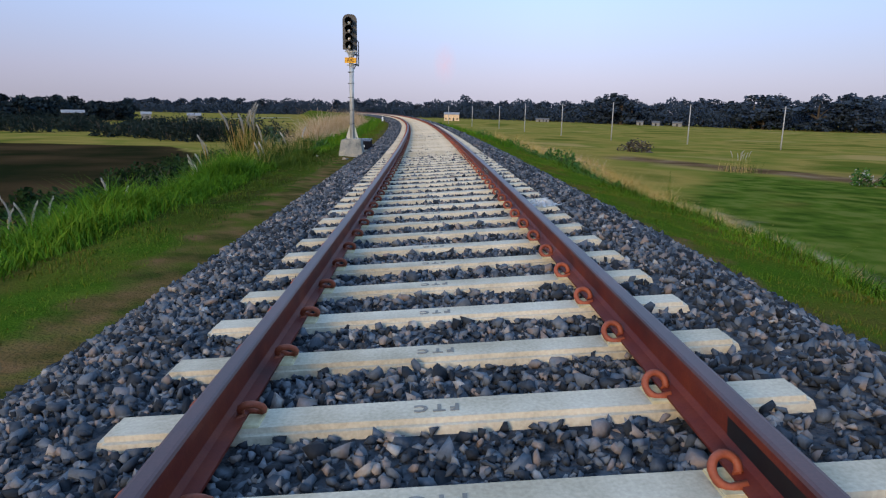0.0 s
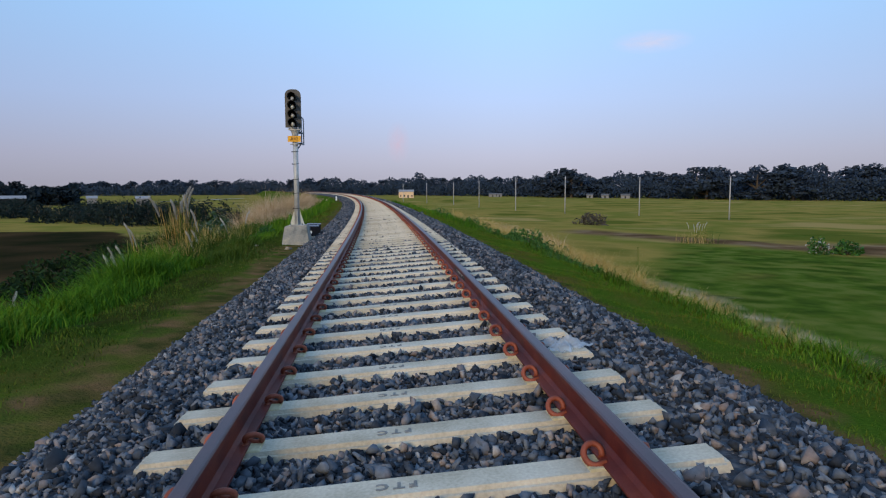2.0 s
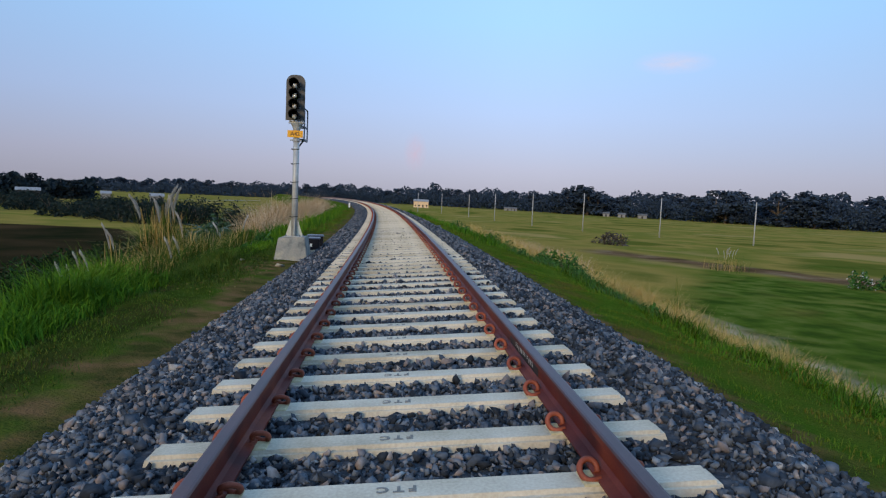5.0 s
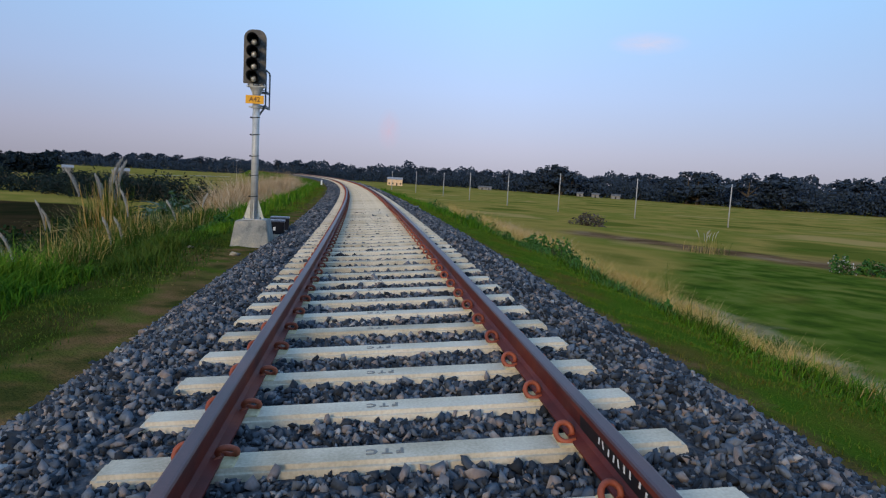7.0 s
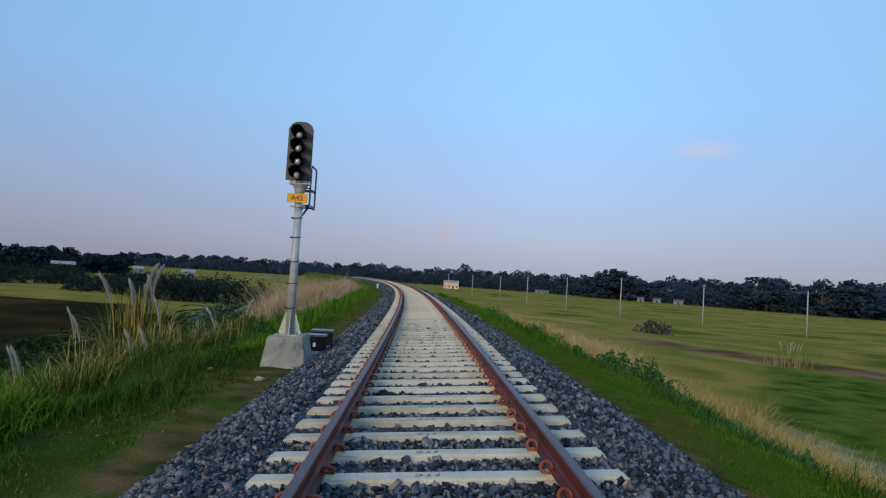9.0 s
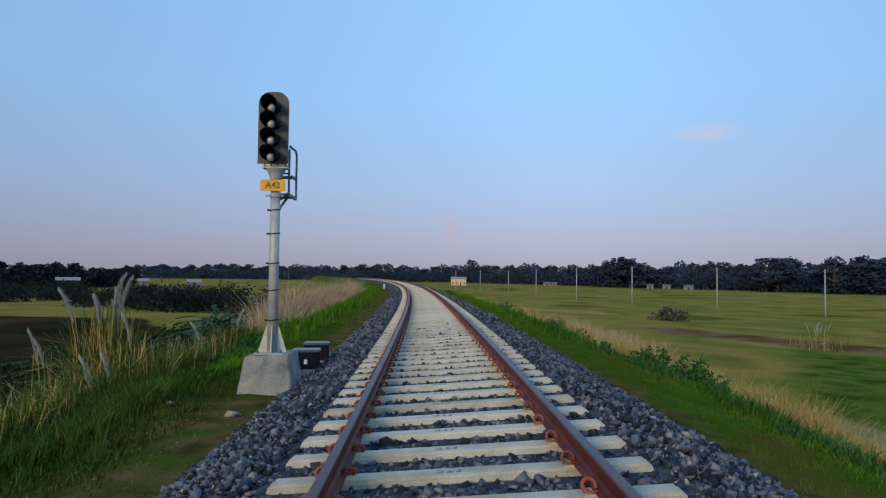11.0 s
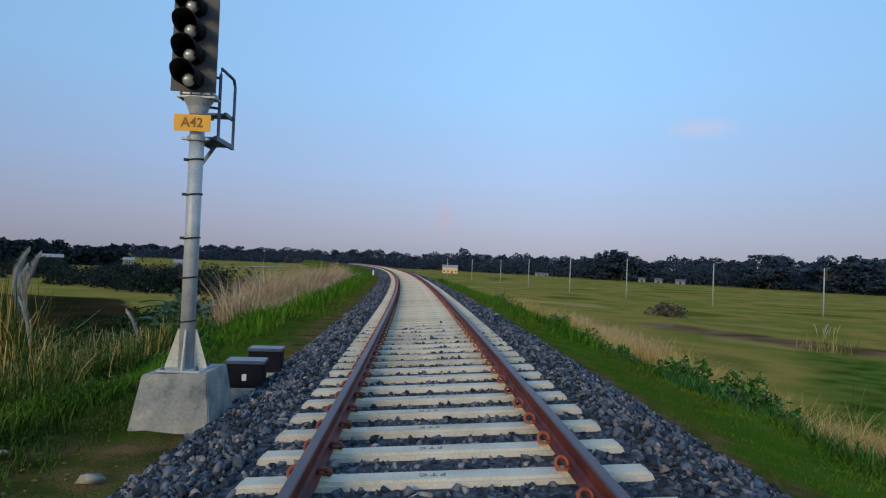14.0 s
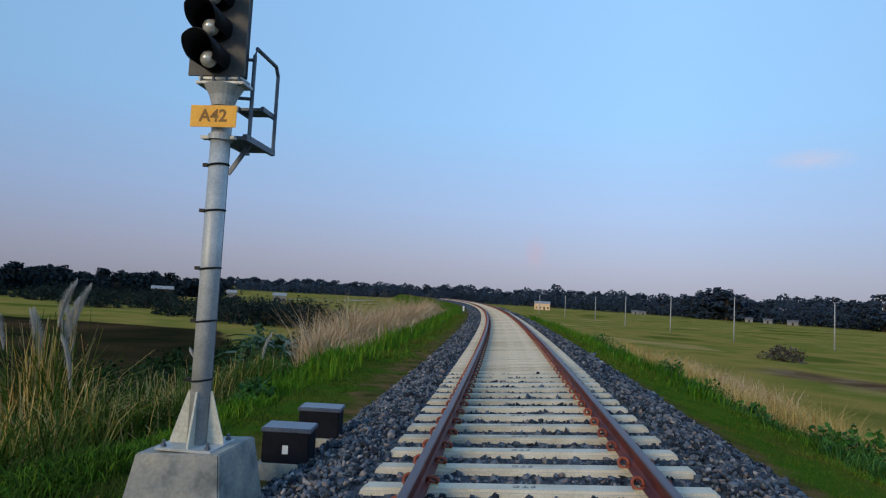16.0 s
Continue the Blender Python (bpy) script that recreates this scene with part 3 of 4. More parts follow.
# ---- signal ----
SX, SY = -3.065, 24.45
sig = empty("signal", pose(SX, SY, 0.05), "four-lamp railway signal on a galvanised mast", "railway signal")
bm = bmesh.new()
add_tube(bm, [(0, 0, 0), (0, 0, 3.0)], 0.082, 24)
mast = part("mast", bm, M_GALV, sig, smooth=True)
bm = bmesh.new()
add_box(bm, -0.24, 0.24, -0.24, 0.24, 0.0, 0.022, bevel=0.003)
part("base_plate", bm, M_GALV, sig)
for k in range(4):
    bm = bmesh.new()
    vs = [bm.verts.new(p) for p in ((0.085, -0.008, 0.02), (0.225, -0.008, 0.02), (0.225, -0.008, 0.05), (0.10, -0.008, 0.46), (0.085, -0.008, 0.46))]
    face = bm.faces.new(vs)
    ext = bmesh.ops.extrude_face_region(bm, geom=[face])
    for e in ext["geom"]:
        if isinstance(e, bmesh.types.BMVert):
            e.co.y += 0.016
    bmesh.ops.recalc_face_normals(bm, faces=bm.faces)
    g = part("gusset", bm, M_GUSSET, sig, "cream triangular stiffening plate")
    g.matrix_basis = pose(0, 0, 0, 0, 0, 90 * k + 8)
for k in range(4):
    bm = bmesh.new()
    add_tube(bm, [(0, 0, 0), (0, 0, 0.075)], 0.014, 8)
    add_tube(bm, [(0, 0, 0.024), (0, 0, 0.045)], 0.026, 6)
    b_ = part("bolt", bm, M_DARKSTEEL, sig)
    b_.matrix_basis = pose(0.19 * (1 if k % 2 else -1), 0.19 * (1 if k < 2 else -1), 0)
for z in (0.55, 1.05, 1.5, 2.0, 2.4):
    bm = bmesh.new()
    add_tube(bm, [(0.087 * math.cos(a), 0.087 * math.sin(a), z + 0.012 * math.cos(a)) for a in np.linspace(0, 2 * math.pi, 25)], 0.009, 6)
    add_box(bm, -0.13, -0.085, -0.03, 0.0, z - 0.015, z + 0.015)
    part("cable_band", bm, M_BLACK, sig)
bm = bmesh.new()
add_tube(bm, [(0.035, 0.10, 0.03), (0.035, 0.10, 2.9)], 0.014, 8)
part("cable", bm, M_DARKSTEEL, sig)
bm = bmesh.new()
add_tube(bm, [(0, 0, 2.92), (0, 0, 3.01), (0, 0, 3.10)], [0.095, 0.12, 0.17], 20)
add_box(bm, -0.22, 0.22, -0.1, 0.1, 3.10, 3.125, bevel=0.004)
add_box(bm, -0.20, 0.20, -0.09, 0.09, 3.14, 3.165, bevel=0.004)
part("bracket", bm, M_GALV, sig, "galvanised collar under the lamp head")
for x in (-0.17, -0.06, 0.06, 0.17):
    bm = bmesh.new()
    add_tube(bm, [(x, -0.085, 3.09), (x, -0.085, 3.18)], 0.015, 8)
    part("bolt", bm, M_DARKSTEEL, sig)
# lamp head: rounded plate, housing, four lamps
bm = bmesh.new()
W, H0, H1, R = 0.255, 3.17, 4.39, 0.2
pts = [(-W, H0), (W, H0), (W, H1 - R)]
pts += [(W - R + R * math.cos(a), H1 - R + R * math.sin(a)) for a in np.linspace(0.1, math.pi / 2, 7)]
pts += [(-W + R + R * math.cos(a), H1 - R + R * math.sin(a)) for a in np.linspace(math.pi / 2, math.pi, 8)]
face = bm.faces.new([bm.verts.new((-0.035 + x, -0.10, z)) for x, z in pts])
ext = bmesh.ops.extrude_face_region(bm, geom=[face])
for e in ext["geom"]:
    if isinstance(e, bmesh.types.BMVert):
        e.co.y += 0.02
bmesh.ops.recalc_face_normals(bm, faces=bm.faces)
part("backplate", bm, M_HEADGREY, sig, "dark grey rounded backplate")
bm = bmesh.new()
add_box(bm, -0.22, 0.15, -0.08, 0.14, 3.19, 4.24, bevel=0.02)
part("housing", bm, M_BLACK, sig)
for z in (4.12, 3.85, 3.575, 3.30):
    bm = bmesh.new()
    ring, n1 = [], 28
    for y, r in ((-0.10, 0.122), (-0.50, 0.132)):
        for rad in (r, r - 0.006):
            row = []
            for k in range(n1 + 1):
                a = math.radians(-40 + 260 * k / n1)
                back = 0.10 * max(0.0, 0.5 - math.sin(a)) if y < -0.2 else 0.0
                row.append(bm.verts.new((-0.035 + rad * math.cos(a), y + back, z + rad * math.sin(a))))
            ring.append(row)
    for p, q in ((0, 2), (3, 1), (2, 3), (1, 0)):
        for k in range(n1):
            bm.faces.new((ring[p][k], ring[p][k + 1], ring[q][k + 1], ring[q][k]))
    bmesh.ops.recalc_face_normals(bm, faces=bm.faces)
    hood = part("hood", bm, M_BLACK, sig, "long black lamp hood", smooth=True)
    bm = bmesh.new()
    bmesh.ops.create_uvsphere(bm, u_segments=20, v_segments=12, radius=0.088)
    for v_ in bm.verts:
        v_.co = Vector((-0.035 + v_.co.x * 0.8, -0.25 + v_.co.y * 0.8, z - 0.042 + v_.co.z * 0.8))
    part("lens", bm, M_LENS, hood, "clear lamp lens, whitened for its sky reflection", smooth=True)
    bm = bmesh.new()
    add_tube(bm, [(-0.035, -0.10, z), (-0.035, -0.125, z)], 0.112, 24)
    part("bezel", bm, M_BLACK, hood)
bm = bmesh.new()
add_box(bm, -0.225, 0.190, -0.125, -0.118, 2.71, 2.90, bevel=0.002)
plate = part("number_plate", bm, M_YELLOW, sig, "orange-yellow plate with brown lettering")
letters("lettering", "A42", 0.15, M_LETTER, plate, pose(-0.018, -0.1265, 2.805, 90, 0, 0), "brown lettering")
bm = bmesh.new()
add_tube(bm, [(0, 0, 2.62), (0, 0, 2.67)], 0.105, 20)
add_box(bm, -0.17, 0.14, -0.03, 0.03, 2.63, 2.66, bevel=0.004)
part("clamp", bm, M_GALV, sig)
# maintenance platform behind the mast
bm = bmesh.new()
for x0 in (-0.105, 0.155):
    add_box(bm, x0, x0 + 0.04, 0.10, 0.76, 2.655, 2.71)
platform = part("platform", bm, M_DARKSTEEL, sig, "grey steel standing platform")
for k in range(9):
    bm = bmesh.new()
    add_box(bm, -0.064, 0.154, 0.16 + 0.065 * k, 0.205 + 0.065 * k, 2.675, 2.705)
    part("slat", bm, M_DARKSTEEL, platform)
bm = bmesh.new()
for x0 in (-0.105, 0.145):
    add_box(bm, x0, x0 + 0.03, 0.46, 0.76, 3.02, 3.065)
step = part("upper_step", bm, M_DARKSTEEL, sig)
for k in range(5):
    bm = bmesh.new()
    add_box(bm, -0.074, 0.144, 0.49 + 0.05 * k, 0.53 + 0.05 * k, 3.035, 3.06)
    part("slat", bm, M_DARKSTEEL, step)
bm = bmesh.new()
add_tube(bm, [(0.18, 0.18, 2.68), (0.18, 0.18, 3.45), (0.18, 0.22, 3.53), (0.18, 0.68, 3.53), (0.18, 0.74, 3.45), (0.18, 0.74, 2.68)], 0.019, 8)
part("handrail", bm, M_DARKSTEEL, sig)
for z in (3.05, 3.41):
    bm = bmesh.new()
    add_tube(bm, [(-0.06, 0.12, z), (0.18, 0.18, z)], 0.016, 8)
    part("cross_bar", bm, M_DARKSTEEL, sig)
bm = bmesh.new()
add_box(bm, -0.02, 0.02, -0.01, 0.01, -0.36, 0.0)
br = part("brace", bm, M_DARKSTEEL, sig)
br.matrix_basis = pose(0.15, 0.3, 2.68, 0, 34, 0)

bm = bmesh.new()
add_box(bm, -0.53, 0.43, -0.46, 0.50, -0.85, 0.0, (0.74, 0.74), 0.012)
for v_ in bm.verts:
    if v_.co.z > -0.3:
        v_.co.z += 0.06 * v_.co.x
base = part("concrete_base", bm, M_BASE)
base.matrix_world = pose(SX + 0.025, SY + 0.06, 0.045)
tagged(base, "tapered grey concrete block carrying the signal mast", "concrete block")


def junction_box(x, y, z, turn, sticker):
    ob = empty("junction_box", pose(x, y, z, 0, 0, turn), "black metal junction box with a pale lid on the ballast", "junction box", "junction boxes by the signal")
    bm = bmesh.new()
    add_box(bm, -0.25, 0.25, -0.17, 0.17, 0.0, 0.33, bevel=0.012)
    part("body", bm, M_BOXBODY, ob)
    bm = bmesh.new()
    add_box(bm, -0.27, 0.27, -0.19, 0.19, 0.325, 0.37, (0.97, 0.97), 0.008)
    part("lid", bm, M_BOXLID, ob, "metal lid coloured with a blue-grey sky sheen")
    bm = bmesh.new()
    add_box(bm, -0.30, 0.30, -0.22, 0.22, -0.25, 0.0, bevel=0.01)
    part("plinth", bm, M_BASE, ob, "grey concrete plinth")
    if sticker:
        bm = bmesh.new()
        add_box(bm, -0.03, 0.03, -0.174, -0.171, 0.10, 0.19)
        st = part("sticker", bm, M_WHITE, ob, "torn white sticker")
    return ob


# The base colour of the lid holds the blue sheen of the sky.
M_BOXLID = material("sky-tinted box lid", [(0.05, 0.065, 0.10), (0.09, 0.11, 0.15)], 5.0, 0.3, 0.1, metal=0.2, depth=0.001)
junction_box(-2.80, 26.0, -0.42, 6, True)
junction_box(-2.84, 27.25, -0.42, 6, False)
for x, y, s_ in ((-3.10, 22.5, 0.12), (-4.1, 22.9, 0.06)):
    sv, sf = STONES[2]
    r_ = big_mesh("stone", sv * s_, sf, M_BASE)
    r_.matrix_world = pose(x, y, float(ground_z(x - bend(y)[0], y)) + 0.03)
    tagged(r_, "rough grey lump of stone lying on the turf", "stone")

crng = np.random.default_rng(17)
cv, cf, cb = [], [], 0
for i in range(260):
    d, y = crng.normal(-3.8, 0.45), crng.normal(21.8, 1.8)
    sv, sf = STONES[i % 14]
    cv.append(sv * crng.uniform(0.008, 0.03) + np.array([bends(y) + d, y, float(ground_z(d, y)) + 0.005]))
    cf.append(sf + cb)
    cb += len(sv)
tagged(big_mesh("clods", np.concatenate(cv), np.concatenate(cf), M_SOIL), "small clods and chips on the bare earth", "clods", kind="stuff")

bm = bmesh.new()
add_box(bm, -0.30, 0.30, -0.14, 0.14, 0.0, 0.20, (0.88, 0.8), 0.03)
slab = part("slab", bm, M_BASE)
slab.matrix_world = pose(-7.4, 32.3, float(ground_z(-7.4 - bend(32.3)[0], 32.3)) + 0.08, 0, -16, 14)
tagged(slab, "pale grey slab lying tilted in rank growth on the bank", "slab")

# ---- white marker post far along the track ----
bm = bmesh.new()
add_box(bm, -0.12, 0.12, -0.12, 0.12, -0.6, 0.85, (0.85, 0.85), 0.02)
mk = part("marker_post", bm, M_WHITE)
mk.matrix_world = pose(-7.9, 104.0, -0.75)
tagged(mk, "short white painted marker post beside the track", "marker post")

# ---- field patches ----
def patch(name, corners, lift, mat, label, seed):
    """A low sheet with a wavering outline laid on the field; corners are x, y."""
    rnd = random.Random(seed)
    out = []
    k = len(corners)
    for i in range(k):
        (xa, ya), (xb, yb) = corners[i], corners[(i + 1) % k]
        for j in range(8):
            f = j / 8
            w = 0.02 * math.hypot(xb - xa, yb - ya)
            out.append((xa + (xb - xa) * f + rnd.uniform(-w, w), ya + (yb - ya) * f + rnd.uniform(-w, w)))
    cx, cy = sum(p[0] for p in out) / len(out), sum(p[1] for p in out) / len(out)
    rings = [[(cx + (x - cx) * f, cy + (y - cy) * f) for x, y in out] for f in (0.02, 0.2, 0.4, 0.6, 0.8, 0.92, 1.0)]
    n0 = len(out)
    vs = [(x, y, float(ground_z(x - bend(y)[0], y)) + lift) for ring in rings for x, y in ring]
    fs = [(r * n0 + i, r * n0 + (i + 1) % n0, (r + 1) * n0 + (i + 1) % n0, (r + 1) * n0 + i) for r in range(len(rings) - 1) for i in range(n0)] + [tuple(range(n0))]
    return tagged(link_mesh(name, vs, fs, mat), label, "ground", kind="structure")



# ---- grasses ----
def blades(name, d, y, height, width, lean, mat, rng, label, category="grass", droop=0.35):
    """One mesh of many bent tapering blades, at d metres off the track's middle and y."""
    k = len(d)
    x = bends(y) + d
    z = ground_z(d, y) - 0.02
    az = rng.uniform(0, 2 * np.pi, k)
    face = az + np.pi / 2 + rng.normal(0, 0.5, k)
    h = height * np.exp(np.clip(rng.normal(0, 0.25, k), -0.5, 0.4))
    ln = lean * rng.uniform(0.3, 1.4, k) * h
    dx, dy = np.cos(az) * ln, np.sin(az) * ln
    wx, wy = np.cos(face) * width / 2, np.sin(face) * width / 2
    b = np.stack([x, y, z], 1)
    wv = np.stack([wx, wy, np.zeros(k)], 1)
    m = b + np.stack([dx * 0.35, dy * 0.35, h * 0.6], 1)
    t = b + np.stack([dx, dy, h * (1 - droop * rng.uniform(0, 1, k) * lean)], 1)
    v = np.stack([b - wv, b + wv, m + wv * 0.8, m - wv * 0.8, t], 1).reshape(-1, 3)
    base = (np.arange(k) * 5)[:, None, None]
    f = (np.array([[0, 1, 2], [0, 2, 3], [3, 2, 4]])[None] + base).reshape(-1, 3)
    return tagged(big_mesh(name, v, f, mat), label, category, kind="stuff")


def clumped(rng, count, d0, d1, y0, y1, spread=0.12, share=12):
    """Places in tufts."""
    c = max(count // share, 1)
    cd, cy = rng.uniform(d0, d1, c), rng.uniform(y0, y1, c)
    i = rng.integers(0, c, count)
    return cd[i] + rng.normal(0, spread, count), cy[i] + rng.normal(0, spread, count)


grng = np.random.default_rng(21)
for sd in (-1, 1):
    edge = 3.1 if sd < 0 else 3.0
    # short turf, thinner towards the stones
    k = 44000
    d = edge + ((5.0 if sd < 0 else 5.6) - edge) * grng.uniform(0, 1, k) ** 0.75
    y = 2.5 + 37 * grng.uniform(0, 1, k) ** 1.2
    if sd < 0:
        bare = (np.abs(d - 3.5) < 0.7) & (np.abs(y - 22.3) < 1.8)
        keep = ~bare | (grng.uniform(0, 1, k) < 0.15)
        d, y = d[keep], y[keep]
    # Left blades switch to a darker grass colour to imitate lens vignetting.
    dark = (grng.uniform(0, 1, len(d)) < 0.75 * np.clip((y - 6) / 7, 0, 1)) if sd < 0 else np.zeros(len(d), bool)
    blades("short_grass", sd * d[~dark], y[~dark], 0.05, 0.009, 0.7, M_TURFBLADE, grng, "short trodden green grass on the embankment shoulder")
    if sd < 0:
        blades("short_grass", sd * d[dark], y[dark], 0.06, 0.010, 0.7, M_RANK, grng, "short green grass on the embankment shoulder, darkened as by lens vignetting")
d, y = clumped(grng, 12000, 3.0, 5.2, 38, 90, 0.3)
blades("short_grass", d, y, 0.09, 0.03, 0.7, M_TURFBLADE, grng, "short green grass along the far shoulder")
d, y = clumped(grng, 12000, -5.2, -3.1, 38, 90, 0.3)
blades("short_grass", d, y, 0.09, 0.03, 0.7, M_TURFBLADE, grng, "short green grass along the far shoulder")

def patchy(d, y):
    """A slow unevenness from 0 to 1, by place."""
    return 0.5 + 0.25 * np.sin(0.9 * y + 1.4 * d) + 0.15 * np.sin(2.3 * y - 1.1 * d + 1) + 0.10 * np.sin(0.37 * y + 3.1 * d)


def uneven(rng, count, d0, d1, y0, y1, spread, low=0.25):
    """Tufts that thin out in places, and a height for each."""
    d, y = clumped(rng, count, d0, d1, y0, y1, spread)
    p = patchy(d, y)
    keep = rng.uniform(0, 1, count) < low + (1 - low) * p
    return d[keep], y[keep], 0.55 + 0.8 * p[keep]


# the rough lips of both banks
d, y, p = uneven(grng, 40000, -7.4, -4.6, 1, 20, 0.16, 0.5)
blades("tall_grass", d, y, 0.54 * p * np.clip((-d - 4.1) / 1.2, 0.35, 1.25), 0.016, 0.75, M_BLADE, grng, "tall bright green grass on the bank")
# Shade on this stretch of the bank is put in through darker blades.
d, y, p = uneven(grng, 15000, -7.2, -4.2, 19.5, 27, 0.18, 0.5)
blades("tall_grass", d, y, 0.26 * p, 0.014, 0.8, M_RANK, grng, "lush grass on the bank by the signal, coloured dark for shade")
d, y, p = uneven(grng, 17000, -7.2, -4.3, 23.5, 36, 0.18, 0.5)
blades("tall_grass", d, y, 0.22 * p, 0.014, 0.8, M_BLADE, grng, "short lush green grass on the bank by the signal")
d, y, p = uneven(grng, 9000, -6.4, -3.4, 18.5, 25, 0.2, 0.3)
blades("short_grass", d, y, 0.12 * p, 0.012, 0.9, M_RANK, grng, "dark matted grass round the bare earth")
d, y, p = uneven(grng, 17000, -7.0, -4.3, 33, 100, 0.35, 0.5)
blades("tall_grass", d, y, 0.5 * p, 0.03, 0.6, M_BLADE, grng, "tall bright green grass on the far bank")
d, y, p = uneven(grng, 52000, 4.9, 9.8, 3, 36, 0.2, 0.3)
blades("tall_grass", d, y, 0.26 * p * np.clip((d - 4.4) / 1.8, 0.35, 1.15), 0.014, 0.9, M_BLADE, grng, "rough green grass on the slope")
d, y, p = uneven(grng, 16000, 4.6, 9.5, 3, 36, 0.25, 0.15)
blades("tall_grass", d, y, 0.20 * p * np.clip((d - 4.0) / 1.5, 0.4, 1.1), 0.012, 0.9, M_TURFBLADE, grng, "yellowing grass on the slope")
d, y, p = uneven(grng, 12000, 5.6, 7.8, 6, 44, 0.2, 0.1)
blades("tall_grass", d, y, 0.30 * p, 0.018, 0.9, M_RANK, grng, "dark rank grass under the lip of the slope")
d, y, p = uneven(grng, 17000, 4.5, 11, 36, 100, 0.4, 0.4)
blades("tall_grass", d, y, 0.42 * p, 0.035, 0.6, M_BLADE, grng, "rough green grass on the far slope")
d, y, p = uneven(grng, 22000, 9.0, 17.5, 4, 60, 0.35, 0.2)
blades("slope_grass", d, y, 0.34 * p, 0.022, 0.8, M_BLADE, grng, "green grass low on the slope")
d, y, p = uneven(grng, 7000, 10.5, 15.5, 6, 30, 0.3, 0.1)
blades("dry_grass", d, y, 0.22 * p, 0.014, 0.9, M_REED, grng, "flattened pale straw along the foot of the slope")
d, y, p = uneven(grng, 22000, -16, -7.2, 2, 60, 0.35, 0.5)
blades("slope_grass", d, y, 0.62 * p, 0.026, 0.75, M_RANK, grng, "dark green grass low on the slope")
for d0, d1, y0, y1, count, high, wide in ((7.8, 10.2, 20, 27, 9000, 0.62, 0.010), (7.6, 10.2, 26.5, 30.5, 8000, 0.85, 0.011), (7.2, 10.2, 34, 41, 8000, 0.9, 0.014), (6.9, 10.6, 41, 62, 9000, 1.0, 0.02), (7.4, 10.5, 12, 20, 3500, 0.5, 0.010)):
    d, y, p = uneven(grng, count, d0, d1, y0, y1, 0.45, 0.1)
    blades("dry_grass", d, y, high * p, wide, 0.7, M_DRY, grng, "dry golden straw-coloured grass on the slope")
d, y = clumped(grng, 15000, -9.3, -6.2, 21.5, 36, 0.4, 25)
blades("reed_grass", d, y, 0.85, 0.016, 0.85, M_RANK, grng, "long arching green reed leaves on the bank")
d, y = clumped(grng, 6000, -9.2, -6.6, 22.5, 34, 0.4, 60)
blades("reed_grass", d, y, 0.9, 0.012, 0.8, M_DRY, grng, "long arching dry reed leaves on the bank")
d, y = clumped(grng, 5000, 5.6, 7.0, 21, 44, 0.2, 30)
blades("tall_grass", d, y, 0.34, 0.02, 0.8, M_WEED, grng, "dark green weeds along the edge of the slope")
d, y, p = uneven(grng, 40000, -9.8, -6.0, 40, 100, 0.5, 0.3)
keep = (y > 48) | (d > -8.4 + 0.18 * (48 - y))
d, y, p = d[keep], y[keep], p[keep]
blades("dry_reeds", d, y, 1.65 * p * np.clip((-d - 5.2) / 1.6, 0.5, 1.2), 0.028, 0.6, M_REED, grng, "pale pinkish dry reeds along the far bank")
d, y = clumped(grng, 4500, 11.5, 17.0, 58, 80, 0.5)
blades("dry_reeds", d, y, 1.55, 0.035, 0.5, M_REED, grng, "greyish pink dry reeds below the slope")


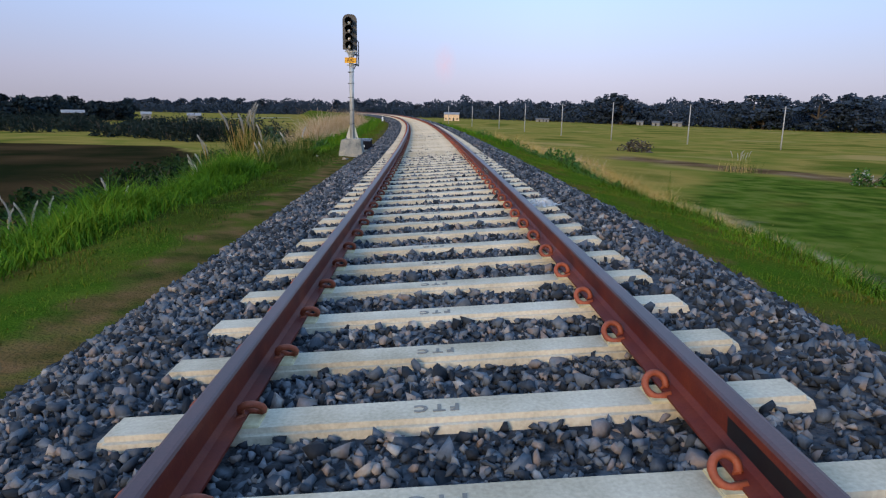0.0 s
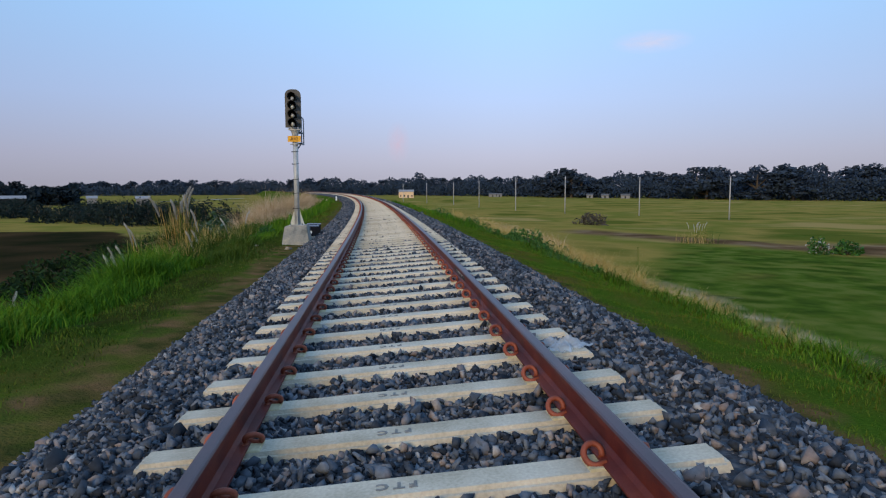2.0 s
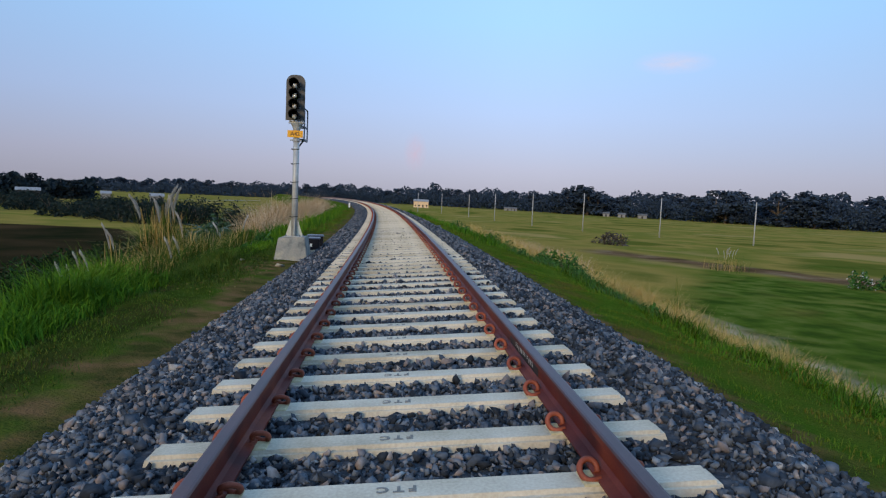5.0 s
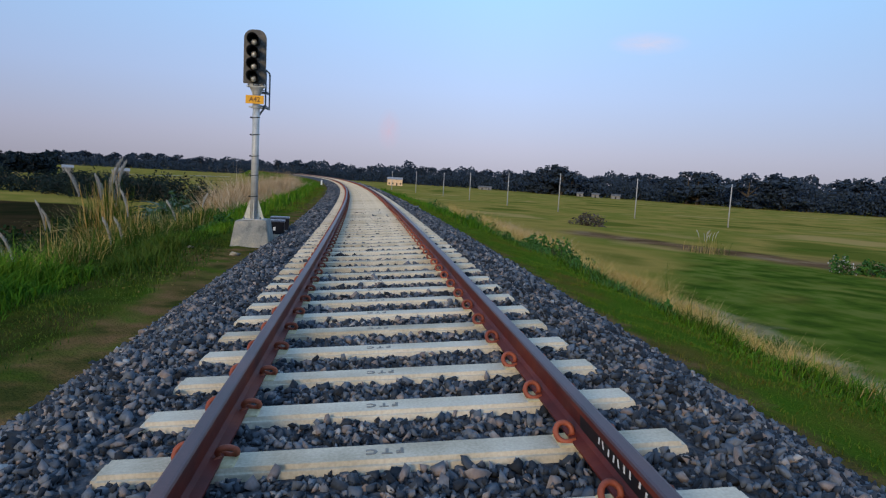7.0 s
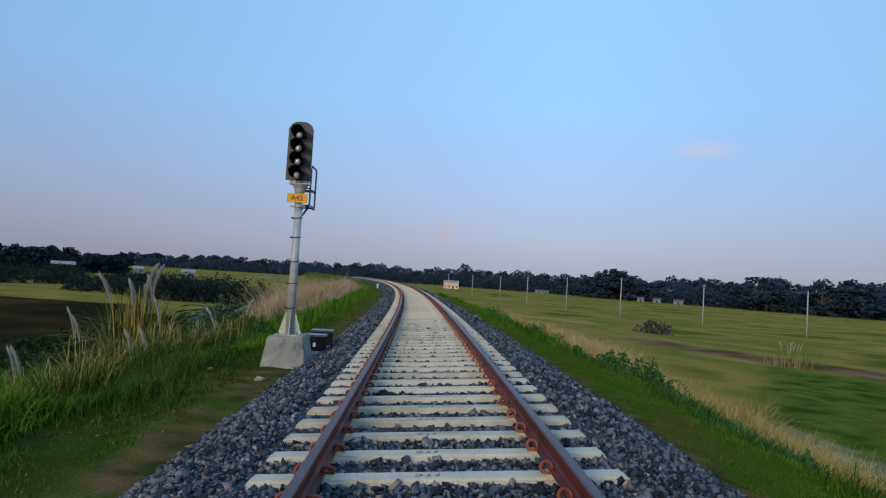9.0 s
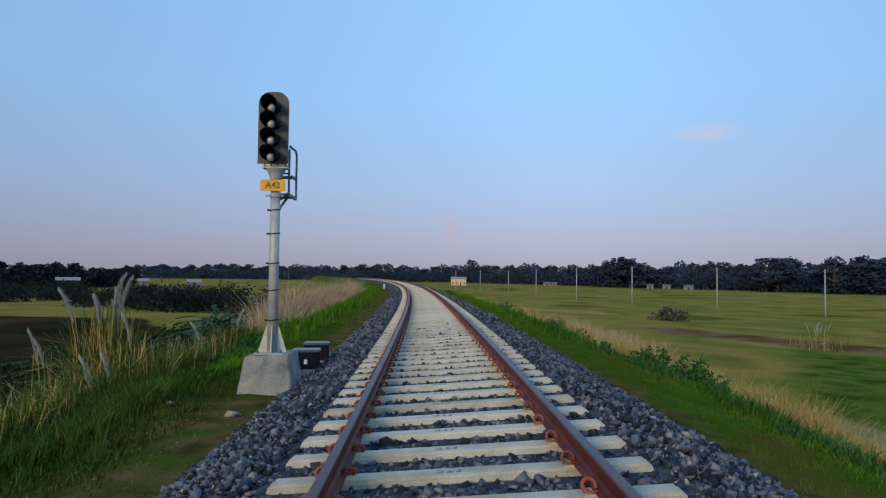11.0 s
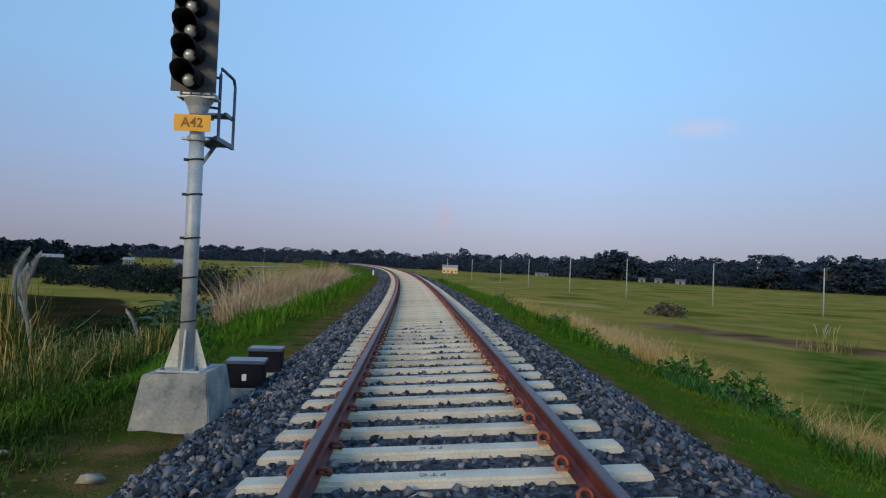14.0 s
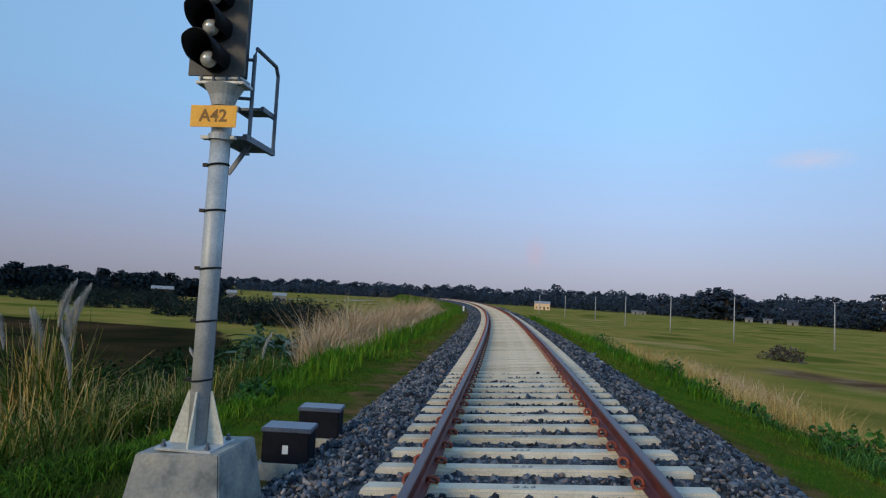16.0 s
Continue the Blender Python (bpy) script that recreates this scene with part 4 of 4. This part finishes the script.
# ---- reed clumps with plumes ----
def reed_clump(x, y, top, stems, plumes, seed, spread=0.55, label="", group="reed clumps on the bank"):
    z0 = float(ground_z(x - bend(y)[0], y)) - 0.1
    h = top - z0
    r = np.random.default_rng(seed)
    ob = empty("reed_clump", pose(x, y, z0), label or ("tall dry reed clump with pale feathery plumes on the bank" if plumes else "tall clump of dry and green reeds on the bank"), "reeds", group)
    k = stems
    bx, by = r.normal(0, spread * 0.5, k), r.normal(0, spread * 0.5, k)
    az, hh = r.uniform(0, 2 * np.pi, k), h * r.uniform(0.25, 0.92, k)
    ln = hh * r.uniform(0.05, 0.9, k) ** 1.2
    face = az + np.pi / 2
    w = r.uniform(0.008, 0.026, k)
    steps = np.array([0, 0.35, 0.7, 1.0])
    v = []
    for i, s_ in enumerate(steps):
        cx, cy = bx + np.cos(az) * ln * s_ ** 2, by + np.sin(az) * ln * s_ ** 2
        cz = hh * (s_ - 0.62 * (ln / hh) * s_ ** 3)
        ww = w * (1 - 0.85 * s_) + 0.002
        v += [np.stack([cx - np.cos(face) * ww, cy - np.sin(face) * ww, cz], 1), np.stack([cx + np.cos(face) * ww, cy + np.sin(face) * ww, cz], 1)]
    v = np.stack(v, 1).reshape(-1, 3)
    q = np.array([[0, 1, 3, 2], [2, 3, 5, 4], [4, 5, 7, 6]])
    f = (q[None] + (np.arange(k) * 8)[:, None, None]).reshape(-1, 4)
    half = (k * 48 // 100)
    big_mesh("dry_stem_tuft", v[: half * 8], f[: half * 3], M_DRY, ob, "straw-coloured dry stems")["kind"] = "stuff"
    big_mesh("leaf_tuft", v[half * 8:], f[half * 3:] - half * 8, M_RANK, ob, "long green leaves")["kind"] = "stuff"
    for i in range(plumes):
        px, py, ph = r.normal(0, spread * 0.35), r.normal(0, spread * 0.35), h * r.uniform(0.7, 0.95)
        lx, ly = r.normal(-0.06, 0.13), r.normal(0, 0.13)
        n_ = 620
        s_ = r.uniform(0, 1, n_)
        ln_ = 0.9 * r.uniform(0.85, 1.15)
        rad = (0.10 if top > 1 else 0.06) * np.sin(np.pi * np.clip(s_ * 0.9 + 0.08, 0, 1)) + 0.006
        a_ = r.uniform(0, 2 * np.pi, n_)
        nod = 0.16 * s_ ** 2 * np.sign(lx)
        c0 = np.stack([px + lx * (1 + s_ * 0.6) + nod, py + ly * (1 + s_ * 0.6), ph - ln_ * 0.5 + ln_ * (s_ - 0.14 * s_ ** 3)], 1)
        tip = c0 + np.stack([np.cos(a_) * rad, np.sin(a_) * rad, np.full(n_, 0.12)], 1)
        side = np.stack([-np.sin(a_) * 0.0045, np.cos(a_) * 0.0045, np.zeros(n_)], 1)
        vv = np.stack([c0 - side, c0 + side, tip], 1).reshape(-1, 3)
        big_mesh("plume", vv, np.arange(n_ * 3).reshape(-1, 3), M_PLUME, ob, "pale feathery plume")
        bm = bmesh.new()
        add_tube(bm, [(px * 0.6, py * 0.6, 0), (px + lx * 0.5, py + ly * 0.5, ph * 0.5), (px + lx, py + ly, ph)], 0.007, 5)
        part("stem", bm, M_DRY, ob)
    return ob


for i, (x, y, top, st, pl, sp) in enumerate([(-8.3, 29.4, 1.2, 1500, 8, 0.62), (-10.2, 30.6, -0.1, 200, 2, 0.8), (-7.3, 28.3, 0.3, 1100, 1, 1.1), (-7.0, 30.5, 0.15, 700, 0, 1.2), (-6.7, 26.4, -0.4, 500, 2, 1.1),
                                            (-9.0, 26.0, -0.7, 260, 2, 0.9), (-8.2, 22.5, -0.9, 180, 2, 0.9), (-7.2, 33.0, -0.2, 200, 1, 0.9), (-8.6, 17.5, -1.1, 120, 2, 0.8), (-7.6, 12.5, -0.9, 70, 1, 0.7), (-7.0, 36.0, -0.1, 160, 1, 0.8)]):
    reed_clump(x, y, top, st, pl, 40 + i, sp)
reed_clump(-14.6, 21.8, -2.3, 420, 14, 55, 1.6)
reed_clump(35.4, 74.6, float(ground_z(20, 74.6)) + 1.9, 160, 8, 70, 2.2, "tuft of white-plumed grass in the wet meadow", "")
reed_clump(14.3, 38.7, -1.8, 46, 0, 71, 0.3, "single tall tuft of tan stalks below the slope", "")


# ---- leafy weeds and shrubs ----
def leaf_cloud(r, k, size, rx, ry, rz, aspect=0.55):
    """k loose leaves over a lumpy dome: corners and faces."""
    a, u = r.uniform(0, 2 * np.pi, k), r.uniform(0, 1, k)
    s_ = r.uniform(0.45, 1.0, k) ** 0.5 * (1 + 0.25 * np.sin(3 * a + 5 * u))
    el = np.arcsin(u)
    c = np.stack([rx * s_ * np.cos(el) * np.cos(a), ry * s_ * np.cos(el) * np.sin(a), rz * s_ * np.sin(el)], 1)
    n_ = r.normal(size=(k, 3)) + np.array([0, 0, 0.8])
    n_ /= np.linalg.norm(n_, axis=1)[:, None]
    t = np.cross(n_, r.normal(size=(k, 3)))
    t /= np.linalg.norm(t, axis=1)[:, None]
    b = np.cross(n_, t)
    sz = (size * np.exp(r.normal(0, 0.3, k)))[:, None]
    v = np.stack([c - t * sz, c - b * sz * aspect, c + t * sz, c + b * sz * aspect], 1).reshape(-1, 3)
    return v, np.arange(k * 4).reshape(-1, 4)


def shrub(name, x, y, rx, rz, k, size, mat, label, category, seed, group="", z=None):
    r = np.random.default_rng(seed)
    z0 = float(ground_z(x - bend(y)[0], y)) - 0.05 if z is None else z
    ob = empty(name, pose(x, y, z0, 0, 0, seed * 37), label, category, group)
    v, f = leaf_cloud(r, k, size, rx, rx * 0.8, rz)
    big_mesh("leaves", v, f, mat, ob)
    bm = bmesh.new()
    for j in range(5):
        a = j * 1.3 + seed
        add_tube(bm, [(0.03 * math.cos(a), 0.03 * math.sin(a), 0), (rx * 0.5 * math.cos(a), rx * 0.4 * math.sin(a), rz * 0.75)], [0.02 * rx + 0.006, 0.004 + 0.01 * rx], 5)
    part("woody_base", bm, M_BARK, ob)["kind"] = "stuff"
    return ob


wr = random.Random(4)
for i, (d, y, rx, rz) in enumerate([(6.3, 28.4, .55, .6), (6.4, 29.6, .75, .8), (6.6, 30.8, .75, .75), (6.2, 32.0, .55, .65), (6.4, 33.8, .6, .6), (8.6, 32.6, .6, .9), (8.9, 31.2, .5, .7), (8.3, 34.0, .5, .7),
                                    (6.2, 37.0, .6, .6), (6.3, 41.0, .7, .7), (6.4, 46.0, .7, .7), (6.4, 22.0, .4, .45), (9.0, 24.5, .5, .6), (-4.9, 31.0, .45, .5), (-5.3, 30.2, .4, .4), (-6.2, 35.5, .6, .7), (-7.4, 13.0, .5, .6), (-6.6, 18.0, .4, .45), (5.6, 52.0, .7, .7), (6.0, 60.0, .8, .8)]):
    shrub("weed_bush", bend(y)[0] + d, y, rx, rz, 700, 0.055, M_WEED, "low dark green leafy weed bush on the embankment", "weed", i + 1, "weed bushes on the banks")
for i, (x, y, rx, rz) in enumerate([(-10.9, 45.0, 1.25, 2.7), (-12.0, 47.0, 1.3, 2.5), (-10.2, 43.4, 1.0, 1.6), (-12.8, 44.6, 1.3, 2.2)]):
    shrub("leafy_bush", x, y, rx, rz, 1100, 0.12, M_BANANA, "dense dark green leafy bush on the bank", "bush", 90 + i, "leafy bushes on the bank")
flowering = shrub("field_shrub", 41.8, 62.3, 1.3, 1.5, 420, 0.13, M_WEED, "bush with whitish flowers in the wet meadow", "shrub", 31)
fv, ff = leaf_cloud(np.random.default_rng(31), 130, 0.10, 1.35, 1.1, 1.6)
big_mesh("blossom", fv, ff, M_PLUME, flowering, "whitish flowers")["kind"] = "stuff"
shrub("field_shrub", 44.5, 62.0, 1.4, 1.3, 500, 0.16, M_WEED, "round green bush in the wet meadow", "shrub", 32)
shrub("field_shrub", 35.9, 114.6, 3.0, 2.0, 700, 0.2, M_TWIG, "greyish twiggy bush in the field", "shrub", 33)


def banana_plant(x, y, h, seed):
    z0 = float(ground_z(x - bend(y)[0], y)) - 0.1
    ob = empty("banana_plant", pose(x, y, z0), "broad-leaved banana plant below the embankment", "banana plant", "banana plants below the bank")
    r = random.Random(seed)
    bm = bmesh.new()
    add_tube(bm, [(0, 0, 0), (0.05, 0, h * 0.3), (0.05, 0.03, h * 0.55)], [0.14, 0.11, 0.07], 8)
    part("trunk", bm, M_WEED, ob)
    for i in range(9):
        a, ln, wd = i * 0.72 + r.uniform(-0.3, 0.3), h * r.uniform(0.55, 0.75), 0.22 * r.uniform(0.8, 1.2)
        up = r.uniform(0.35, 0.95)
        bm = bmesh.new()
        rows = []
        for j in range(7):
            s_ = j / 6
            cx, cz = ln * s_ * math.cos(up * (1 - 0.55 * s_)), ln * (s_ * math.sin(up) - 0.55 * s_ * s_)
            ww = wd * math.sin(math.pi * min(0.97, 0.12 + 0.85 * s_)) + 0.01
            rows.append([bm.verts.new((cx * math.cos(a) - q_ * ww * math.sin(a) + 0.05, cx * math.sin(a) + q_ * ww * math.cos(a), h * 0.5 + cz + 0.05 * abs(q_))) for q_ in (-1, 0, 1)])
        for r0, r1 in zip(rows, rows[1:]):
            for c_ in range(2):
                bm.faces.new((r0[c_], r0[c_ + 1], r1[c_ + 1], r1[c_]))
        part("leaf", bm, M_BANANA, ob, smooth=True)
    return ob


for i in range(150):
    y = 6 + i * 0.5
    d = -wr.uniform(9.0, 24)
    shrub("weed_bush", bend(y)[0] + d, y, wr.uniform(0.9, 1.9), wr.uniform(0.7, 1.6), 300, 0.14, M_MARSHLEAF, "rank dark green growth beside the marsh", "weed", 400 + i, "rank growth by the marsh")
for i, (x, y, h) in enumerate([(-13.2, 52.5, 4.2), (-13.8, 55.5, 4.6), (-14.6, 53.0, 3.8), (-15.4, 57.0, 4.2), (-12.6, 49.0, 3.4), (-28.0, 116.0, 4.6)]):
    banana_plant(x, y, h, i)


# ---- trees ----
def make_tree(seed, flat, leaves):
    """A broad tree ten metres high: trunk, limbs and a crown of many leaf clumps in uneven masses."""
    r = np.random.default_rng(seed)
    rnd = random.Random(seed)
    ob = empty("tree", Matrix(), "dark green broad-crowned tree at the edge of the fields", "tree", "trees beyond the fields")
    bm = bmesh.new()
    add_tube(bm, [(0, 0, -0.5), (0.1, 0, 2.0), (0.15, 0.1, 4.5), (0.1, 0.1, 7.5)], [0.32, 0.26, 0.18, 0.06], 7)
    masses = []
    for i in range(12):
        a, h = rnd.uniform(0, 6.28), rnd.uniform(1.0, 8.0)
        reach = rnd.uniform(1.2, 3.3) * (1.0 if h < 6.5 else 0.6) * (1.25 if flat else 1.0)
        c = (reach * math.cos(a), reach * math.sin(a), h)
        masses.append((c, rnd.uniform(1.3, 2.1), rnd.uniform(0.9, 1.5) * (0.7 if flat else 1.0)))
        add_tube(bm, [(0.1, 0.05, h * 0.55), (c[0] * 0.6, c[1] * 0.6, h * 0.85), c], [0.12, 0.08, 0.03], 5)
    masses.append(((0, 0, 8.6), 1.7, 1.3))
    part("trunk", bm, M_BARK, ob)
    vs, fs, base = [], [], 0
    for c, rx, rz in masses:
        k = 68
        v, f = leaf_cloud(r, k, 0.36, rx, rx, rz, 0.7)
        v2, f2 = leaf_cloud(r, k // 2, 0.36, rx, rx, -rz * 0.6, 0.7)
        for vv, ff in ((v, f), (v2, f2)):
            vs.append(vv + np.array(c))
            fs.append(ff + base)
            base += len(vv)
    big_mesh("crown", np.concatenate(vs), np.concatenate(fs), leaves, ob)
    return ob


kinds = [make_tree(60 + i, i % 3 == 1, M_HAZETREE) for i in range(6)]
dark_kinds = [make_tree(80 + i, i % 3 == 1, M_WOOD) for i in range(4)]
TREE_AZ = [-60, -45, -28, -24.9, -24.4, -16, 0, 6, 12, 20, 30, 45, 62]
TREE_DIST = [230, 265, 285, 285, 720, 700, 660, 600, 540, 470, 420, 390, 360]
TREE_HIGH = [10.5, 10, 10.5, 9.5, 15, 17, 19, 19, 18.5, 18.5, 20, 21, 22]
tr = random.Random(12)
used = dark_used = 0


def plant(x, y, z, s, wide, dark=False):
    global used, dark_used
    pool, n = (dark_kinds, dark_used) if dark else (kinds, used)
    src = pool[n % len(pool)]
    m = Matrix.Translation((x, y, z)) @ Matrix.Rotation(tr.uniform(0, 6.28), 4, "Z")
    ob = src if n < len(pool) else copy_thing(src, m)
    ob.matrix_world = m @ Matrix.Diagonal((s * wide, s * wide, s, 1))
    if dark:
        dark_used += 1
    else:
        used += 1


az = -58.0
while az < 60:
    D = float(np.interp(az, TREE_AZ, TREE_DIST))
    hgt = float(np.interp(az, TREE_AZ, TREE_HIGH))
    for row in (1, 2):
        d_ = D * (1 + 0.06 * row) + tr.uniform(-8, 12)
        s = hgt / 10 * tr.uniform(0.66, 1.08)
        if tr.random() < 0.1:
            s *= 1.25
        a_ = math.radians(az + tr.uniform(-0.4, 0.4))
        plant(d_ * math.sin(a_), 10 + d_ * math.cos(a_), -5.2 if az < -15 else -6.6, s, tr.uniform(1.25, 1.75), az < -24.6)
    az += math.degrees(4.6 * hgt / 10 / D) * 1.1
# the closed wood behind the front trees
fr = np.random.default_rng(90)
for k, a0, a1, near, far, top, size, mat, label in ((34000, -24.4, 62, 1.08, 1.25, 0.92, 1.1, M_HAZETREE, "dark closed woods beyond the fields"),
                                                   (36000, -24.4, 62, 0.985, 1.05, 0.66, 0.7, M_HAZETREE, "dark undergrowth along the edge of the woods"),
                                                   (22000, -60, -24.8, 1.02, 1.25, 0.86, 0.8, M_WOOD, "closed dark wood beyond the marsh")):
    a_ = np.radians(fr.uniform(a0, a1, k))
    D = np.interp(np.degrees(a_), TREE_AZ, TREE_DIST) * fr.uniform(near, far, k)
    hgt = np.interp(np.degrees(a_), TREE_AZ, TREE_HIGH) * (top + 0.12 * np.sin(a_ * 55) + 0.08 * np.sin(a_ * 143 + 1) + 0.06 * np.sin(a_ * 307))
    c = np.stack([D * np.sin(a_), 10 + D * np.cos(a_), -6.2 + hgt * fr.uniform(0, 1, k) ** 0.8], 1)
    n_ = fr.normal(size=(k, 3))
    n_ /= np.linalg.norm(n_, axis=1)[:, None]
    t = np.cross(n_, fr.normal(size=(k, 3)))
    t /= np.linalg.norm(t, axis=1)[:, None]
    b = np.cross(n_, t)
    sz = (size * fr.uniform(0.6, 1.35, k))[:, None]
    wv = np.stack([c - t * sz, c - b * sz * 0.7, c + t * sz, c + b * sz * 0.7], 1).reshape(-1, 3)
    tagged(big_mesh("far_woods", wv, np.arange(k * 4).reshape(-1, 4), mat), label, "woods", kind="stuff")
# the tall group that stands out above the rest
for a_, s in ((14.6, 2.6), (15.4, 2.9), (16.3, 2.8), (17.2, 2.4), (26.6, 2.7), (27.4, 2.5), (31.2, 2.6), (33.8, 2.4)):
    d_ = float(np.interp(a_, TREE_AZ, TREE_DIST)) * 0.98
    plant(d_ * math.sin(math.radians(a_)), 10 + d_ * math.cos(math.radians(a_)), -6.6, s * 0.78, 1.6)

# low thickets
thick = random.Random(77)
for i in range(64):
    x = thick.uniform(-150, -42)
    y = 128 + (-(x + 42)) * 0.62 + thick.uniform(-12, 34)
    hh = thick.uniform(2.2, 3.8)
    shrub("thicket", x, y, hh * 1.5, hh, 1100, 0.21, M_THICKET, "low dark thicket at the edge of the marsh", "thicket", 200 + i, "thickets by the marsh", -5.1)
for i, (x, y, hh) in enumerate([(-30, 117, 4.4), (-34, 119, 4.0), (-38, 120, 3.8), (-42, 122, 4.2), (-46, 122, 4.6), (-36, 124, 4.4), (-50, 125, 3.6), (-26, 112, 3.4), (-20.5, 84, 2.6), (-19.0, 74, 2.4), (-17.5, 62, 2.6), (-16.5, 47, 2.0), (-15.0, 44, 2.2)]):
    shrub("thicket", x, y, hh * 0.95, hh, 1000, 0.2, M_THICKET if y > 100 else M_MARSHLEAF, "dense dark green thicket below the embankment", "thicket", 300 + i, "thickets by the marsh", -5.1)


# ---- power poles ----
for i, (x, y, z) in enumerate([(73.5, 137, -6.5), (61.4, 157, -6.1), (47.0, 172, -5.6), (38.5, 196, -5.9), (32.5, 232, -6.0), (27.5, 272, -6.1), (18.0, 300, -6.1), (8.0, 330, -6.1)]):
    ob = empty("power_pole", pose(x, y, z - 0.3), "slim pale concrete power pole standing in the field", "power pole", "power poles in the field")
    bm = bmesh.new()
    add_tube(bm, [(0, 0, 0), (0, 0, 10.2)], [0.17, 0.10], 8)
    part("shaft", bm, M_POLE, ob, smooth=True)
    bm = bmesh.new()
    add_box(bm, -0.6, 0.6, -0.05, 0.05, 9.7, 9.8)
    part("cross_arm", bm, M_DARKSTEEL, ob)


# ---- far houses ----
def house(x, y, z, w, dp, h, turn, wall, roof, label, openings=3):
    ob = empty("house", pose(x, y, z, 0, 0, turn), label, "house", "far houses")
    bm = bmesh.new()
    add_box(bm, -w / 2, w / 2, -dp / 2, dp / 2, -0.3, h)
    part("wall", bm, wall, ob)
    bm = bmesh.new()
    o, rise = 0.25, dp * 0.25
    lower = [bm.verts.new(p) for p in ((-w / 2 - o, -dp / 2 - o, h), (w / 2 + o, -dp / 2 - o, h), (w / 2 + o, 0, h + rise), (-w / 2 - o, 0, h + rise), (w / 2 + o, dp / 2 + o, h), (-w / 2 - o, dp / 2 + o, h))]
    f1 = bm.faces.new((lower[0], lower[1], lower[2], lower[3]))
    f2 = bm.faces.new((lower[3], lower[2], lower[4], lower[5]))
    ext = bmesh.ops.extrude_face_region(bm, geom=[f1, f2])
    for e in ext["geom"]:
        if isinstance(e, bmesh.types.BMVert):
            e.co.z += 0.15
    bmesh.ops.recalc_face_normals(bm, faces=bm.faces)
    part("roof", bm, roof, ob)
    for i in range(openings):
        cx = -w / 2 + w * (i + 0.5) / openings
        bm = bmesh.new()
        if i == openings // 2:
            add_box(bm, cx - 0.5, cx + 0.5, -dp / 2 - 0.04, -dp / 2 + 0.02, 0.0, 2.0)
            part("door", bm, M_DARKGAP, ob)
        else:
            add_box(bm, cx - 0.5, cx + 0.5, -dp / 2 - 0.04, -dp / 2 + 0.02, 0.9, 2.0)
            part("window", bm, M_DARKGAP, ob)
    return ob


def polar(az, d):
    return d * math.sin(math.radians(az)), 10 + d * math.cos(math.radians(az))


x, y = polar(1.7, 480)
house(x, y, -5.6, 11, 6, 4.4, -2, M_WALLWARM, M_TIN, "cream house with a pale roof at the field edge", 4)
for i, (a_, d_, w) in enumerate([(9.4, 540, 6), (10.0, 532, 4), (17.9, 470, 4.5), (19.2, 462, 5), (20.9, 456, 6)]):
    x, y = polar(a_, d_)
    house(x, y, -6.4, w, 4, 2.4, -a_, M_WALLPALE, M_TINDULL, "small pale house under the trees with a dull roof", 1)
house(-127, 236, -5.6, 7, 4.0, 3.8, 28, M_DARKGAP, M_TIN, "long shed with a pale tin roof among thickets", 3)
house(-104, 242, -5.6, 3.2, 3.5, 3.7, 24, M_WALLPALE, M_TIN, "small pale house among thickets", 2)
house(-96, 268, -5.4, 5, 4, 3.0, 20, M_WALLPALE, M_TIN, "small house with a pale roof beside the far road", 3)
patch("road", [(-112, 300), (-108, 300), (-88, 420), (-92, 420)], 0.5, M_TIN, "pale far road across the fields", 9)


# ---- clouds ----
def cloud(az, el, d, w, h, color, dense, label):
    m = bpy.data.materials.new("cloud")
    m.use_nodes = True
    n, l = m.node_tree.nodes, m.node_tree.links
    n.remove(n["Principled BSDF"])
    tc, gr, mp = n.new("ShaderNodeTexCoord"), n.new("ShaderNodeTexGradient"), n.new("ShaderNodeMapping")
    gr.gradient_type = "SPHERICAL"
    no = n.new("ShaderNodeTexNoise")
    no.inputs["Scale"].default_value, no.inputs["Detail"].default_value = 2.5, 5
    mul = n.new("ShaderNodeMath")
    mul.operation = "MULTIPLY"
    mul2 = n.new("ShaderNodeMath")
    mul2.operation = "MULTIPLY"
    mul2.inputs[1].default_value = dense
    mul2.use_clamp = True
    em, tp, mx = n.new("ShaderNodeEmission"), n.new("ShaderNodeBsdfTransparent"), n.new("ShaderNodeMixShader")
    em.inputs[0].default_value = (*color, 1)
    mp.inputs["Scale"].default_value = (2 / w, 2 / h, 1)
    l.new(tc.outputs["Object"], mp.inputs[0])
    l.new(mp.outputs[0], gr.inputs[0])
    l.new(mp.outputs[0], no.inputs[0])
    l.new(gr.outputs[1], mul.inputs[0])
    l.new(no.outputs[0], mul.inputs[1])
    l.new(mul.outputs[0], mul2.inputs[0])
    l.new(mul2.outputs[0], mx.inputs[0])
    l.new(tp.outputs[0], mx.inputs[1])
    l.new(em.outputs[0], mx.inputs[2])
    l.new(mx.outputs[0], n["Material Output"].inputs[0])
    a, e = math.radians(az), math.radians(el)
    p = Vector((d * math.sin(a) * math.cos(e), d * math.cos(a) * math.cos(e), d * math.sin(e)))
    ob = link_mesh("backdrop_cloud", [(-w / 2, -h / 2, 0), (w / 2, -h / 2, 0), (w / 2, h / 2, 0), (-w / 2, h / 2, 0)], [(0, 1, 2, 3)], m)
    ob.matrix_world = look(p, (0, 0, 0))
    return tagged(ob, label, "cloud", kind="structure")


cloud(22.4, 11.8, 4000, 470, 140, (0.55, 0.61, 0.84), 2.0, "small faint pinkish cloud in the evening sky")
cloud(1.0, 4.0, 4000, 150, 260, (0.62, 0.44, 0.55), 0.9, "very faint pink cloud low in the sky")
